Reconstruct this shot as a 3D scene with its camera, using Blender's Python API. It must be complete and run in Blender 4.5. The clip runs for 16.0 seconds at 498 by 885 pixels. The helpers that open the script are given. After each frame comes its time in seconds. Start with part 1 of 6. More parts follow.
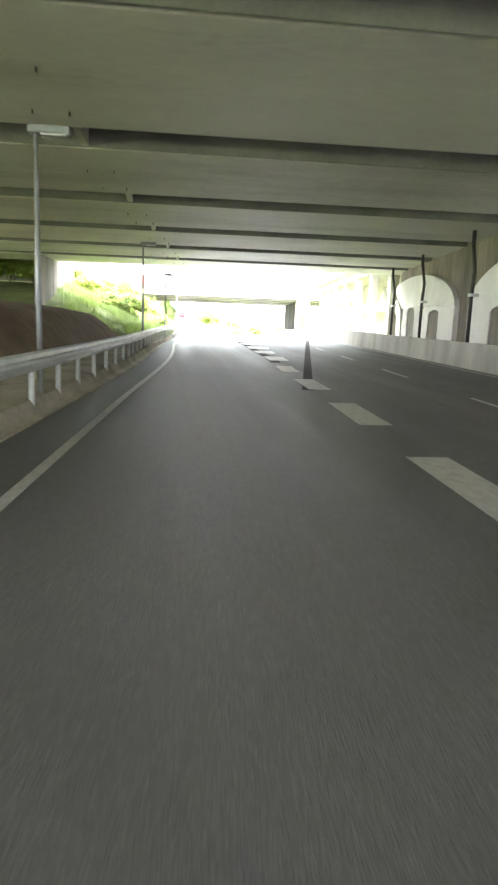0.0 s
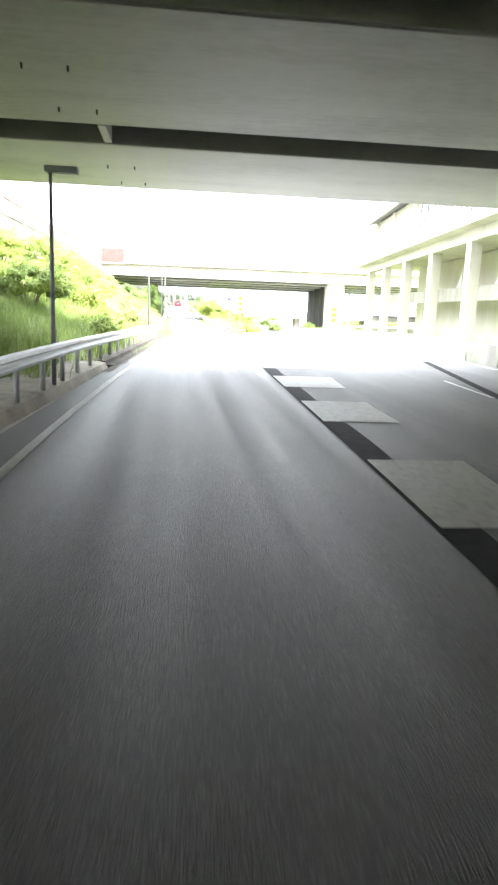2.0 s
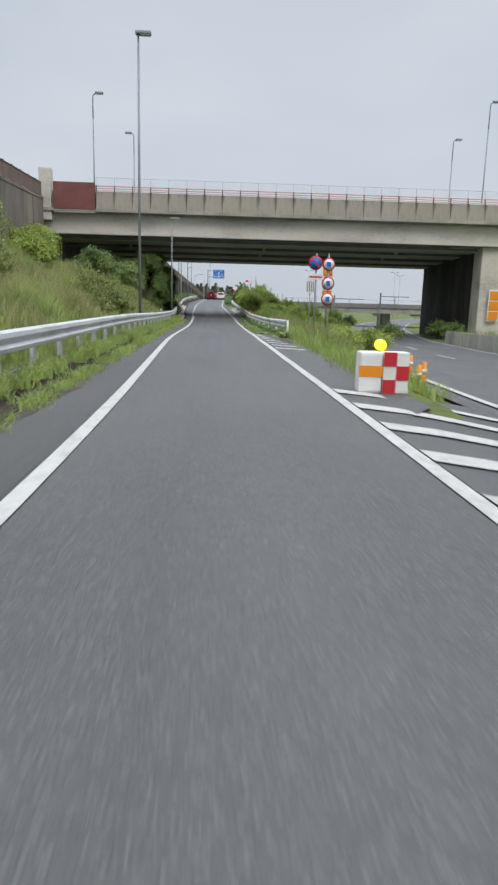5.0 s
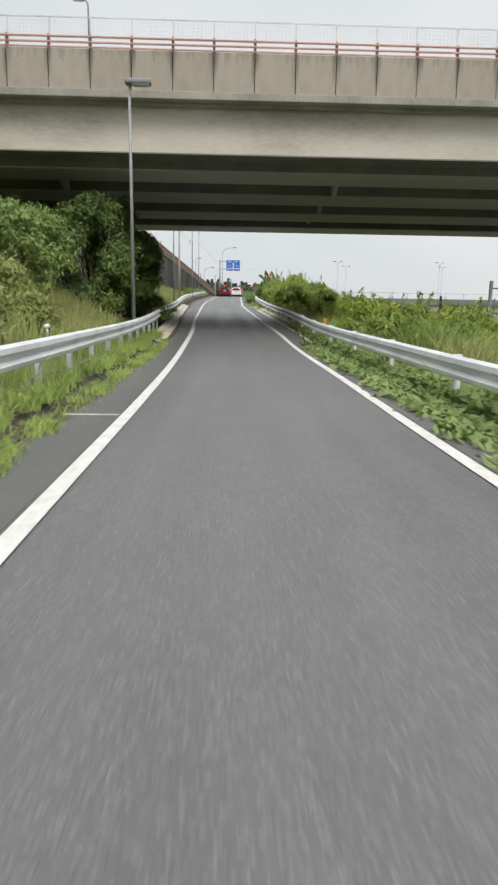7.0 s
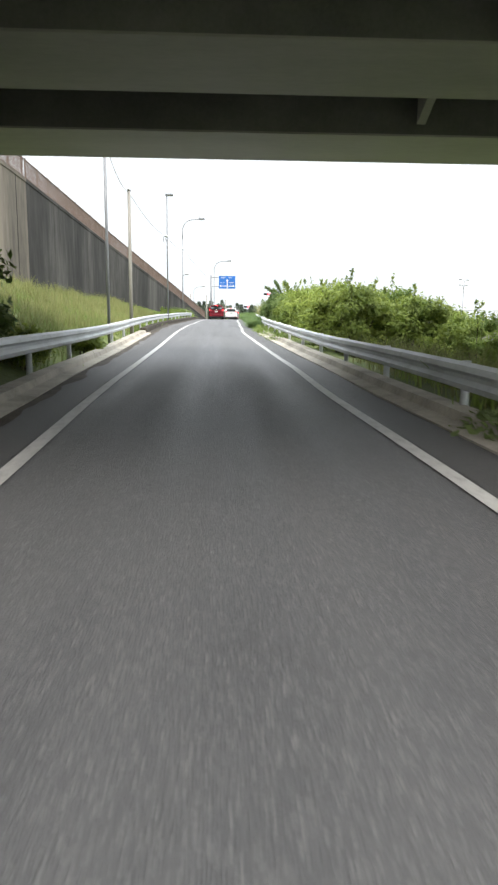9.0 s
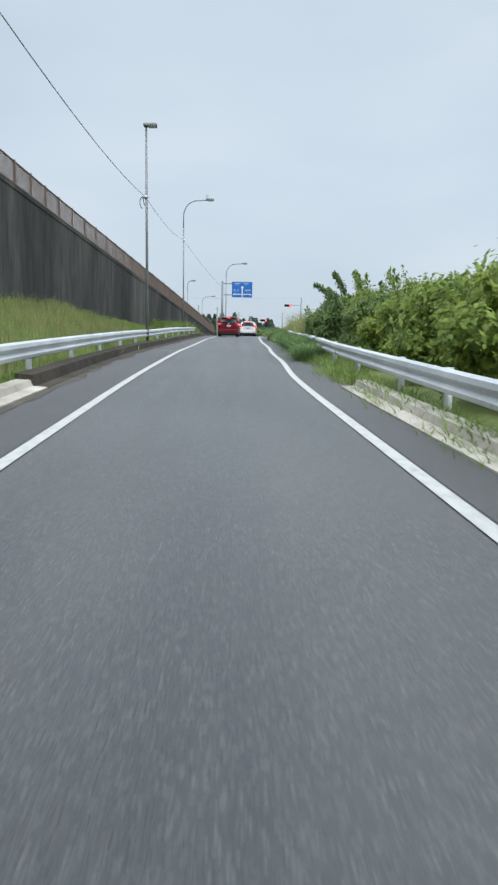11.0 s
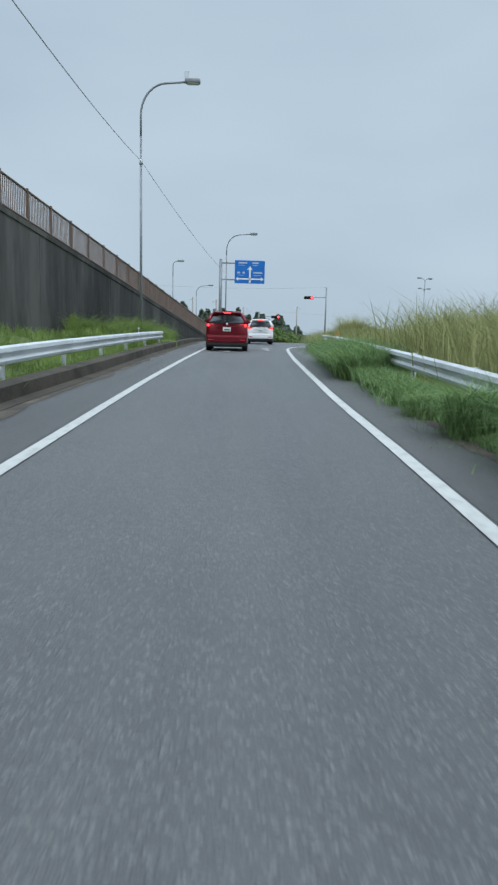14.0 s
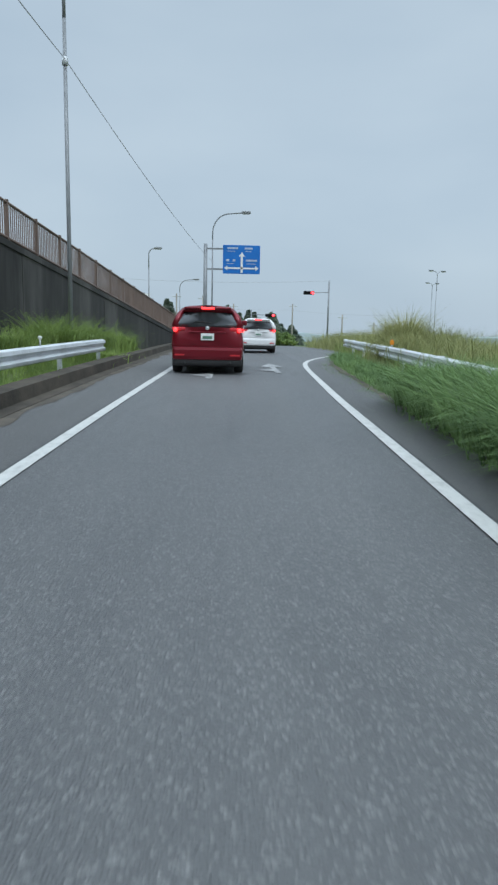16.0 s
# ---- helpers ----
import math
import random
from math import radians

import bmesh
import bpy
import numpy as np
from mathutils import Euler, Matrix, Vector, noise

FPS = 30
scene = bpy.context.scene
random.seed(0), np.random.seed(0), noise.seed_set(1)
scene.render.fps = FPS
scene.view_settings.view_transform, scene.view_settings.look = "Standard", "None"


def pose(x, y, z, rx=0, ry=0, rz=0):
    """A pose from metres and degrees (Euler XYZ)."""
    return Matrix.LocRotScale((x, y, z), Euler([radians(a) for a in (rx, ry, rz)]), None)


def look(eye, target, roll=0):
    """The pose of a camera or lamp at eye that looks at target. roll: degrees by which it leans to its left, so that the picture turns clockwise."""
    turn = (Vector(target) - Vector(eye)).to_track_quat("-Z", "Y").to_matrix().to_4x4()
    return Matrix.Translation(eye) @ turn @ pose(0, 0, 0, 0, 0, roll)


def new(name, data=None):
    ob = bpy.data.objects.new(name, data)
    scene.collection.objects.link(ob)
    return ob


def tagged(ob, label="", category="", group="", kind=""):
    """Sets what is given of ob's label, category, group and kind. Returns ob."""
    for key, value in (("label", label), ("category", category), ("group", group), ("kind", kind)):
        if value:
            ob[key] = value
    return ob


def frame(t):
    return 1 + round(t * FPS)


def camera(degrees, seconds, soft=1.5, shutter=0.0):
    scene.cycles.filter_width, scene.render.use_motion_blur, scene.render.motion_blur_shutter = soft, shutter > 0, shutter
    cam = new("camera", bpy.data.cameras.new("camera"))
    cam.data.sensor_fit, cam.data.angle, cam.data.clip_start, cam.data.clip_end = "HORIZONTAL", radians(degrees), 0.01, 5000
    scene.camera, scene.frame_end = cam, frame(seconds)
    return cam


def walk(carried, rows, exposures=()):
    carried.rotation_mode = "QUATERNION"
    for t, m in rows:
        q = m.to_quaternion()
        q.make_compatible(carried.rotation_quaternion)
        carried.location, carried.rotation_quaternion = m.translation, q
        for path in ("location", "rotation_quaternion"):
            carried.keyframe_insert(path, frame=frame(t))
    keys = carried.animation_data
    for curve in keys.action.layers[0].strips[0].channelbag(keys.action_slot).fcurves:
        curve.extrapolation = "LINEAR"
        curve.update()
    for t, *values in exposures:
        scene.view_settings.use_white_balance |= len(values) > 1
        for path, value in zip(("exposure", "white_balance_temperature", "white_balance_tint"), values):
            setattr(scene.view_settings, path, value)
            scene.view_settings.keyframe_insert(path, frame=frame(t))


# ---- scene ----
cam = camera(40.67, 16.0, soft=2.4, shutter=0.16)
# seconds, x, y, z, yaw, pitch, roll
PATH = [
    (0.0, -3.61, 0.05, 1.36, -6.80, -10.34, -2.10),
    (0.5, -2.93, 9.36, 1.41, -6.89, -10.71, -2.10),
    (1.0, -2.33, 18.69, 1.57, -6.86, -10.85, -2.06),
    (1.5, -1.83, 27.98, 1.62, -6.77, -10.94, -2.08),
    (2.0, -1.36, 37.19, 1.67, -6.66, -11.29, -2.23),
    (2.5, -0.89, 46.18, 1.77, -6.39, -11.45, -2.13),
    (3.0, -0.45, 54.79, 1.62, -6.04, -11.69, -1.96),
    (3.5, 0.01, 63.25, 1.38, -5.43, -11.72, -1.75),
    (4.0, 0.49, 71.70, 1.09, -4.54, -11.66, -1.64),
    (4.2, 0.61, 75.08, 0.99, -4.30, -11.59, -1.61),
    (4.5, 0.68, 80.16, 0.89, -3.88, -11.57, -1.57),
    (5.0, 0.62, 88.56, 0.81, -3.05, -11.71, -1.52),
    (5.5, 0.45, 96.85, 0.82, -2.29, -11.89, -1.48),
    (6.0, 0.26, 104.92, 0.85, -1.81, -11.99, -1.44),
    (6.3, 0.17, 109.62, 0.85, -1.79, -11.97, -1.38),
    (6.5, 0.14, 112.69, 0.84, -1.90, -11.92, -1.28),
    (7.0, 0.11, 120.05, 0.75, -1.97, -11.92, -0.93),
    (7.5, 0.19, 126.97, 0.65, -2.24, -11.56, -0.68),
    (8.0, 0.24, 133.52, 0.65, -2.46, -11.02, -0.59),
    (8.5, 0.28, 139.67, 0.63, -2.48, -10.47, -0.56),
    (9.0, 0.30, 145.58, 0.69, -2.37, -9.94, -0.55),
    (9.5, 0.23, 151.42, 0.87, -2.40, -9.53, -0.61),
    (9.7, 0.19, 153.74, 0.91, -2.35, -9.40, -0.64),
    (10.0, 0.14, 157.21, 0.94, -2.23, -9.21, -0.71),
    (10.5, 0.07, 162.95, 1.03, -1.89, -8.97, -0.85),
    (11.0, 0.04, 168.61, 1.17, -1.48, -8.80, -1.00),
    (11.5, 0.05, 174.18, 1.33, -1.08, -8.73, -1.14),
    (11.8, 0.07, 177.45, 1.44, -0.90, -8.73, -1.21),
    (12.0, 0.10, 179.60, 1.52, -0.81, -8.75, -1.26),
    (12.5, 0.11, 184.81, 1.69, -0.74, -8.88, -1.38),
    (13.0, 0.05, 189.72, 1.81, -0.89, -8.95, -1.46),
    (13.5, 0.07, 194.26, 1.93, -1.00, -9.00, -1.46),
    (14.0, 0.05, 198.39, 2.02, -1.28, -9.14, -1.41),
    (14.5, -0.05, 202.04, 2.07, -1.55, -9.21, -1.30),
    (15.0, 0.02, 205.16, 2.14, -1.69, -9.21, -1.18),
    (15.5, 0.04, 208.00, 2.25, -1.95, -9.27, -1.08),
    (16.0, 0.10, 210.76, 2.33, -2.09, -9.26, -1.12),
]


def aim(x, y, z, yaw, pitch, roll):
    a, b = radians(yaw), radians(pitch)
    way = Vector((-math.sin(a) * math.cos(b), math.cos(a) * math.cos(b), math.sin(b)))
    return look((x, y, z), Vector((x, y, z)) + way, -roll)


EXPOSURES = [(0.0, 4.85, 7000, 14), (0.5, 4.92, 7000, 14), (1.0, 4.75, 7000, 14), (1.5, 4.4, 6900, 14), (2.0, 3.8, 6800, 14), (2.5, 2.68, 6900, 14), (3.0, 1.45, 6800, 13),
             (3.5, 0.62, 6600, 12), (4.2, 0.2, 6500, 12), (6.3, 0.15, 6700, 12), (7.0, 0.45, 7100, 12), (7.5, 0.5, 7100, 12), (8.2, 0.75, 7000, 12), (9.0, 1.1, 6900, 12),
             (9.5, 1.52, 6700, 13), (9.9, 1.0, 6600, 12), (11.0, 0.3, 6200, 8), (11.8, 0.05, 5900, 5), (16.0, 0.0, 5850, 4)]
walk(cam, [(r[0], aim(*r[1:])) for r in PATH], EXPOSURES)

# ---- sky and sun ----
world = bpy.data.worlds.new("overcast_sky")
scene.world = world
world.use_nodes = True
wn, wl = world.node_tree.nodes, world.node_tree.links
wn.clear()
sky = wn.new("ShaderNodeTexSky")
sky.sky_type, sky.sun_disc = "NISHITA", False
sky.sun_elevation, sky.sun_rotation, sky.dust_density, sky.air_density = radians(52), radians(200), 4.0, 1.0
coord = wn.new("ShaderNodeTexCoord")
clouds = wn.new("ShaderNodeTexNoise")
clouds.inputs["Scale"].default_value, clouds.inputs["Detail"].default_value, clouds.inputs["Roughness"].default_value = 2.2, 4.0, 0.45
squash = wn.new("ShaderNodeMapping")
squash.inputs["Scale"].default_value = (1.0, 1.0, 2.6)
wl.new(coord.outputs["Generated"], squash.inputs["Vector"])
wl.new(squash.outputs["Vector"], clouds.inputs["Vector"])
cover = wn.new("ShaderNodeValToRGB")
cover.color_ramp.elements[0].position, cover.color_ramp.elements[0].color = 0.3, (5.6, 6.35, 7.1, 1)
cover.color_ramp.elements[1].position, cover.color_ramp.elements[1].color = 0.72, (6.9, 7.5, 8.0, 1)
wl.new(clouds.outputs["Fac"], cover.inputs["Fac"])
haze = wn.new("ShaderNodeMix")
haze.data_type = "RGBA"
haze.inputs[0].default_value = 0.88
wl.new(sky.outputs["Color"], haze.inputs[6])
wl.new(cover.outputs["Color"], haze.inputs[7])
# an overcast sky is brightest overhead
apart = wn.new("ShaderNodeSeparateXYZ")
wl.new(coord.outputs["Generated"], apart.inputs["Vector"])
rise = wn.new("ShaderNodeMapRange")
rise.interpolation_type = "SMOOTHSTEP"
for slot, v in (("From Min", 0.4), ("From Max", 1.0), ("To Min", 1.0), ("To Max", 3.4)):
    rise.inputs[slot].default_value = v
wl.new(apart.outputs["Z"], rise.inputs["Value"])
dome = wn.new("ShaderNodeVectorMath")
dome.operation = "SCALE"
wl.new(haze.outputs[2], dome.inputs[0])
wl.new(rise.outputs["Result"], dome.inputs["Scale"])
bg = wn.new("ShaderNodeBackground")
bg.inputs["Strength"].default_value = 0.09
wl.new(dome.outputs[0], bg.inputs["Color"])
wout = wn.new("ShaderNodeOutputWorld")
wl.new(bg.outputs["Background"], wout.inputs["Surface"])
sun = new("sun", bpy.data.lights.new("sun", "SUN"))
sun.data.energy, sun.data.angle, sun.data.color = 1.1, radians(25), (1.0, 0.97, 0.93)
sun.matrix_world = look((40, -60, 90), (0, 0, 0))

# ---- materials ----


def surface(name, dark, light, rough=0.8, scale=3.0, fine=60.0, bump=0.15, metal=0.0, stretch=(1, 1, 1), mid=None, vary=0.0, spec=0.4, transmit=0.0, depth=0.01):
    m = bpy.data.materials.new(name)
    m.use_nodes = True
    n, l = m.node_tree.nodes, m.node_tree.links
    b = n["Principled BSDF"]
    b.inputs["Roughness"].default_value, b.inputs["Metallic"].default_value = rough, metal
    b.inputs["Specular IOR Level"].default_value = spec
    tc = n.new("ShaderNodeTexCoord")
    mp = n.new("ShaderNodeMapping")
    mp.inputs["Scale"].default_value = stretch
    l.new(tc.outputs["Object"], mp.inputs["Vector"])
    big, small = n.new("ShaderNodeTexNoise"), n.new("ShaderNodeTexNoise")
    for tex, s, d in ((big, scale, 6.0), (small, fine, 3.0)):
        tex.inputs["Scale"].default_value, tex.inputs["Detail"].default_value, tex.inputs["Roughness"].default_value = s, d, 0.62
        l.new(mp.outputs["Vector"], tex.inputs["Vector"])
    add = n.new("ShaderNodeMath")
    add.operation = "MULTIPLY_ADD"
    add.inputs[1].default_value = 0.35
    l.new(small.outputs["Fac"], add.inputs[0])
    l.new(big.outputs["Fac"], add.inputs[2])
    fac = add.outputs[0]
    if vary:
        info = n.new("ShaderNodeObjectInfo")
        geo = n.new("ShaderNodeNewGeometry")
        both = n.new("ShaderNodeMath")
        both.operation = "ADD"
        l.new(info.outputs["Random"], both.inputs[0])
        l.new(geo.outputs["Random Per Island"], both.inputs[1])
        more = n.new("ShaderNodeMath")
        more.operation = "MULTIPLY_ADD"
        more.inputs[1].default_value = vary
        l.new(both.outputs[0], more.inputs[0])
        l.new(fac, more.inputs[2])
        sub = n.new("ShaderNodeMath")
        sub.operation = "SUBTRACT"
        sub.inputs[1].default_value = vary
        l.new(more.outputs[0], sub.inputs[0])
        fac = sub.outputs[0]
    ramp = n.new("ShaderNodeValToRGB")
    e = ramp.color_ramp.elements
    e[0].position, e[0].color = 0.45, (*dark, 1)
    e[1].position, e[1].color = 0.92, (*light, 1)
    if mid:
        k = e.new(0.68)
        k.color = (*mid, 1)
    l.new(fac, ramp.inputs["Fac"])
    l.new(ramp.outputs["Color"], b.inputs["Base Color"])
    if bump:
        bp = n.new("ShaderNodeBump")
        bp.inputs["Strength"].default_value, bp.inputs["Distance"].default_value = bump, depth
        l.new(small.outputs["Fac"], bp.inputs["Height"])
        l.new(bp.outputs["Normal"], b.inputs["Normal"])
    if transmit:
        b.inputs["Transmission Weight"].default_value = transmit
    return m


def glowing(name, colour, strength):
    m = surface(name, colour, colour, 0.3, bump=0)
    b = m.node_tree.nodes["Principled BSDF"]
    b.inputs["Emission Color"].default_value, b.inputs["Emission Strength"].default_value = (*colour, 1), strength
    return m


def leafy(name, dark, light, rough=0.55):
    m = surface(name, dark, light, rough, scale=0.5, fine=9, bump=0, vary=0.22, spec=0.3)
    n, l = m.node_tree.nodes, m.node_tree.links
    b = n["Principled BSDF"]
    t = n.new("ShaderNodeBsdfTranslucent")
    mix = n.new("ShaderNodeMixShader")
    mix.inputs[0].default_value = 0.4
    ramp = [x for x in n if x.type == "VALTORGB"][0]
    l.new(ramp.outputs["Color"], t.inputs["Color"])
    # thin curved leaves catch light from above whichever way they stand
    geo, tilt = n.new("ShaderNodeNewGeometry"), n.new("ShaderNodeMix")
    tilt.data_type = "VECTOR"
    tilt.inputs[0].default_value = 0.5
    l.new(geo.outputs["Normal"], tilt.inputs[4])
    tilt.inputs[5].default_value = (0, 0, 1)
    l.new(tilt.outputs[1], b.inputs["Normal"])
    l.new(b.outputs[0], mix.inputs[1])
    l.new(t.outputs[0], mix.inputs[2])
    l.new(mix.outputs[0], n["Material Output"].inputs["Surface"])
    return m

def asphalt(name, dark, light, stone, rough=0.55):
    """Road surface: bound gravel with pale stones, lengthwise wear bands and blotches."""
    m = bpy.data.materials.new(name)
    m.use_nodes = True
    n, l = m.node_tree.nodes, m.node_tree.links
    b = n["Principled BSDF"]
    tc = n.new("ShaderNodeTexCoord")

    def tex(kind, scale, stretch):
        mp = n.new("ShaderNodeMapping")
        mp.inputs["Scale"].default_value = stretch
        l.new(tc.outputs["Object"], mp.inputs["Vector"])
        t = n.new(kind)
        t.inputs["Scale"].default_value = scale
        l.new(mp.outputs["Vector"], t.inputs["Vector"])
        return t

    bands = tex("ShaderNodeTexNoise", 1.3, (1, 0.025, 1))
    blots = tex("ShaderNodeTexNoise", 0.35, (1, 0.4, 1))
    grit = tex("ShaderNodeTexNoise", 16.0, (1, 0.6, 1))
    bits = tex("ShaderNodeTexVoronoi", 85.0, (1, 0.8, 1))
    for t, d in ((bands, 3.0), (blots, 5.0), (grit, 4.0)):
        t.inputs["Detail"].default_value, t.inputs["Roughness"].default_value = d, 0.6

    def sum_of(a, b2, k):
        q = n.new("ShaderNodeMath")
        q.operation = "MULTIPLY_ADD"
        l.new(b2, q.inputs[0])
        q.inputs[1].default_value = k
        l.new(a, q.inputs[2])
        return q.outputs[0]

    fac = sum_of(sum_of(blots.outputs["Fac"], bands.outputs["Fac"], 0.9), grit.outputs["Fac"], 0.5)
    ramp = n.new("ShaderNodeValToRGB")
    e = ramp.color_ramp.elements
    scale = n.new("ShaderNodeMath")
    scale.operation = "MULTIPLY"
    scale.inputs[1].default_value = 1 / 2.4
    l.new(fac, scale.inputs[0])
    e[0].position, e[0].color = 0.34, (*dark, 1)
    e[1].position, e[1].color = 0.66, (*light, 1)
    l.new(scale.outputs[0], ramp.inputs["Fac"])
    apart = n.new("ShaderNodeSeparateColor")
    l.new(bits.outputs["Color"], apart.inputs["Color"])
    pick = n.new("ShaderNodeMapRange")
    pick.inputs["From Min"].default_value, pick.inputs["From Max"].default_value = 0.78, 0.98
    pick.inputs["To Max"].default_value = 0.6
    l.new(apart.outputs[0], pick.inputs["Value"])
    mix = n.new("ShaderNodeMix")
    mix.data_type = "RGBA"
    l.new(pick.outputs["Result"], mix.inputs[0])
    l.new(ramp.outputs["Color"], mix.inputs[6])
    mix.inputs[7].default_value = (*stone, 1)
    l.new(mix.outputs[2], b.inputs["Base Color"])
    gloss = n.new("ShaderNodeMapRange")
    gloss.inputs["From Min"].default_value, gloss.inputs["From Max"].default_value = 0.3, 0.7
    gloss.inputs["To Min"].default_value, gloss.inputs["To Max"].default_value = rough - 0.08, rough + 0.12
    l.new(bands.outputs["Fac"], gloss.inputs["Value"])
    l.new(gloss.outputs["Result"], b.inputs["Roughness"])
    b.inputs["Specular IOR Level"].default_value = 0.5
    bp = n.new("ShaderNodeBump")
    bp.inputs["Strength"].default_value, bp.inputs["Distance"].default_value = 0.7, 0.012
    l.new(bits.outputs["Distance"], bp.inputs["Height"])
    l.new(bp.outputs["Normal"], b.inputs["Normal"])
    return m


def streaked(name, clean, grime, half, top, deep):
    """Cast concrete panels with dark run-off streaks down both ends of each panel."""
    m = surface(name, clean[0], clean[1], 0.88, 0.6, 22, 0.2, stretch=(1, 1, 0.35), vary=0.08)
    n, l = m.node_tree.nodes, m.node_tree.links
    b = n["Principled BSDF"]
    ramp = [x for x in n if x.type == "VALTORGB"][0]
    tc = n.new("ShaderNodeTexCoord")
    sep = n.new("ShaderNodeSeparateXYZ")
    l.new(tc.outputs["Object"], sep.inputs["Vector"])
    ab = n.new("ShaderNodeMath")
    ab.operation = "ABSOLUTE"
    l.new(sep.outputs["X"], ab.inputs[0])
    mp = n.new("ShaderNodeMapping")
    mp.inputs["Scale"].default_value = (7, 1, 0.7)
    info = n.new("ShaderNodeObjectInfo")
    shift = n.new("ShaderNodeVectorMath")
    l.new(tc.outputs["Object"], shift.inputs[0])
    l.new(info.outputs["Location"], shift.inputs[1])
    l.new(shift.outputs[0], mp.inputs["Vector"])
    runs = n.new("ShaderNodeTexNoise")
    runs.inputs["Scale"].default_value, runs.inputs["Detail"].default_value = 1.0, 4.0
    l.new(mp.outputs["Vector"], runs.inputs["Vector"])
    near = n.new("ShaderNodeMapRange")
    for s, v in (("From Min", half - 0.2), ("From Max", half), ("To Min", -0.1), ("To Max", 0.4)):
        near.inputs[s].default_value = v
    l.new(ab.outputs[0], near.inputs["Value"])
    down = n.new("ShaderNodeMapRange")
    for s, v in (("From Min", top - deep), ("From Max", top), ("To Min", -0.5), ("To Max", 0.12)):
        down.inputs[s].default_value = v
    l.new(sep.outputs["Z"], down.inputs["Value"])
    add = n.new("ShaderNodeMath")
    l.new(near.outputs["Result"], add.inputs[0])
    l.new(down.outputs["Result"], add.inputs[1])
    add2 = n.new("ShaderNodeMath")
    l.new(add.outputs[0], add2.inputs[0])
    l.new(runs.outputs["Fac"], add2.inputs[1])
    cut = n.new("ShaderNodeMapRange")
    for s, v in (("From Min", 0.42), ("From Max", 1.0), ("To Max", 0.8)):
        cut.inputs[s].default_value = v
    l.new(add2.outputs[0], cut.inputs["Value"])
    mix = n.new("ShaderNodeMix")
    mix.data_type = "RGBA"
    l.new(cut.outputs["Result"], mix.inputs[0])
    l.new(ramp.outputs["Color"], mix.inputs[6])
    mix.inputs[7].default_value = (*grime, 1)
    l.new(mix.outputs[2], b.inputs["Base Color"])
    return m


ASPHALT = asphalt("worn_asphalt", (0.064, 0.065, 0.067), (0.122, 0.122, 0.121), (0.24, 0.237, 0.23))
SHOULDER = asphalt("dusty_shoulder_asphalt", (0.055, 0.054, 0.053), (0.1, 0.098, 0.095), (0.16, 0.155, 0.145))
DUST = surface("brown_road_dust", (0.05, 0.042, 0.033), (0.15, 0.125, 0.095), 0.95, 1.5, 25, 0.5, mid=(0.08, 0.068, 0.054))
TAR = surface("dark_tar_joint", (0.008, 0.008, 0.009), (0.03, 0.03, 0.031), 0.85, 4.0, 60, 0.3, mid=(0.016, 0.016, 0.017), spec=0.15)
PAINT = surface("road_paint_white", (0.36, 0.357, 0.34), (0.54, 0.535, 0.51), 0.6, 9.0, 70, 0.3, mid=(0.49, 0.485, 0.46), spec=0.4, stretch=(1, 0.5, 1))
FADED = surface("faded_road_paint", (0.12, 0.12, 0.12), (0.5, 0.5, 0.49), 0.6, 5.0, 60, 0.3, mid=(0.3, 0.3, 0.295))
PANEL = streaked("streaked_parapet_concrete", ((0.27, 0.24, 0.195), (0.44, 0.405, 0.345)), (0.05, 0.045, 0.04), 0.715, 9.3, 1.3)
CONCRETE = surface("weathered_concrete", (0.2, 0.19, 0.165), (0.42, 0.4, 0.36), 0.85, 0.5, 22, 0.2, stretch=(1, 1, 0.35), mid=(0.32, 0.305, 0.27))
DARKCONC = surface("stained_retaining_concrete", (0.07, 0.062, 0.052), (0.3, 0.26, 0.21), 0.9, 0.3, 3.5, 0.2, stretch=(1, 1, 0.16), mid=(0.18, 0.158, 0.13))
# for the stained retaining wall, and for the pier's shade given as colour
BLACKWALL = surface("stained_and_shade_dark_concrete", (0.014, 0.014, 0.013), (0.11, 0.105, 0.096), 0.9, 0.35, 2.6, 0.2, stretch=(1, 1, 0.2), mid=(0.045, 0.043, 0.04))
GIRDER = surface("painted_girder_grey", (0.38, 0.37, 0.34), (0.54, 0.525, 0.485), 0.7, 0.35, 12, 0.08, stretch=(0.25, 1, 1))
FASCIA = surface("warm_fascia_concrete", (0.38, 0.35, 0.305), (0.66, 0.62, 0.55), 0.8, 0.5, 9, 0.12, stretch=(0.35, 1, 1), mid=(0.57, 0.53, 0.465))
PALEGIRDER = surface("pale_girder_paint", (0.42, 0.41, 0.375), (0.72, 0.7, 0.64), 0.6, 0.22, 7, 0.08, stretch=(0.3, 1, 1), mid=(0.62, 0.6, 0.545), spec=0.5)
KERB = surface("dirty_kerb_concrete", (0.26, 0.235, 0.195), (0.6, 0.56, 0.48), 0.9, 0.8, 18, 0.3, mid=(0.45, 0.41, 0.345))
STEEL = surface("galvanised_rail", (0.46, 0.475, 0.48), (0.7, 0.72, 0.73), 0.5, 0.7, 14, 0.05, metal=0.25, mid=(0.6, 0.62, 0.63))
POLE = surface("grey_pole_paint", (0.2, 0.21, 0.22), (0.3, 0.31, 0.32), 0.5, 1.5, 20, 0.03, metal=0.3)
REDRAIL = surface("faded_red_rail", (0.55, 0.33, 0.28), (0.74, 0.5, 0.44), 0.6, 0.7, 20, 0.05)
REDPANEL = surface("dull_red_panel", (0.13, 0.045, 0.04), (0.22, 0.08, 0.07), 0.6, 0.8, 12, 0.08)
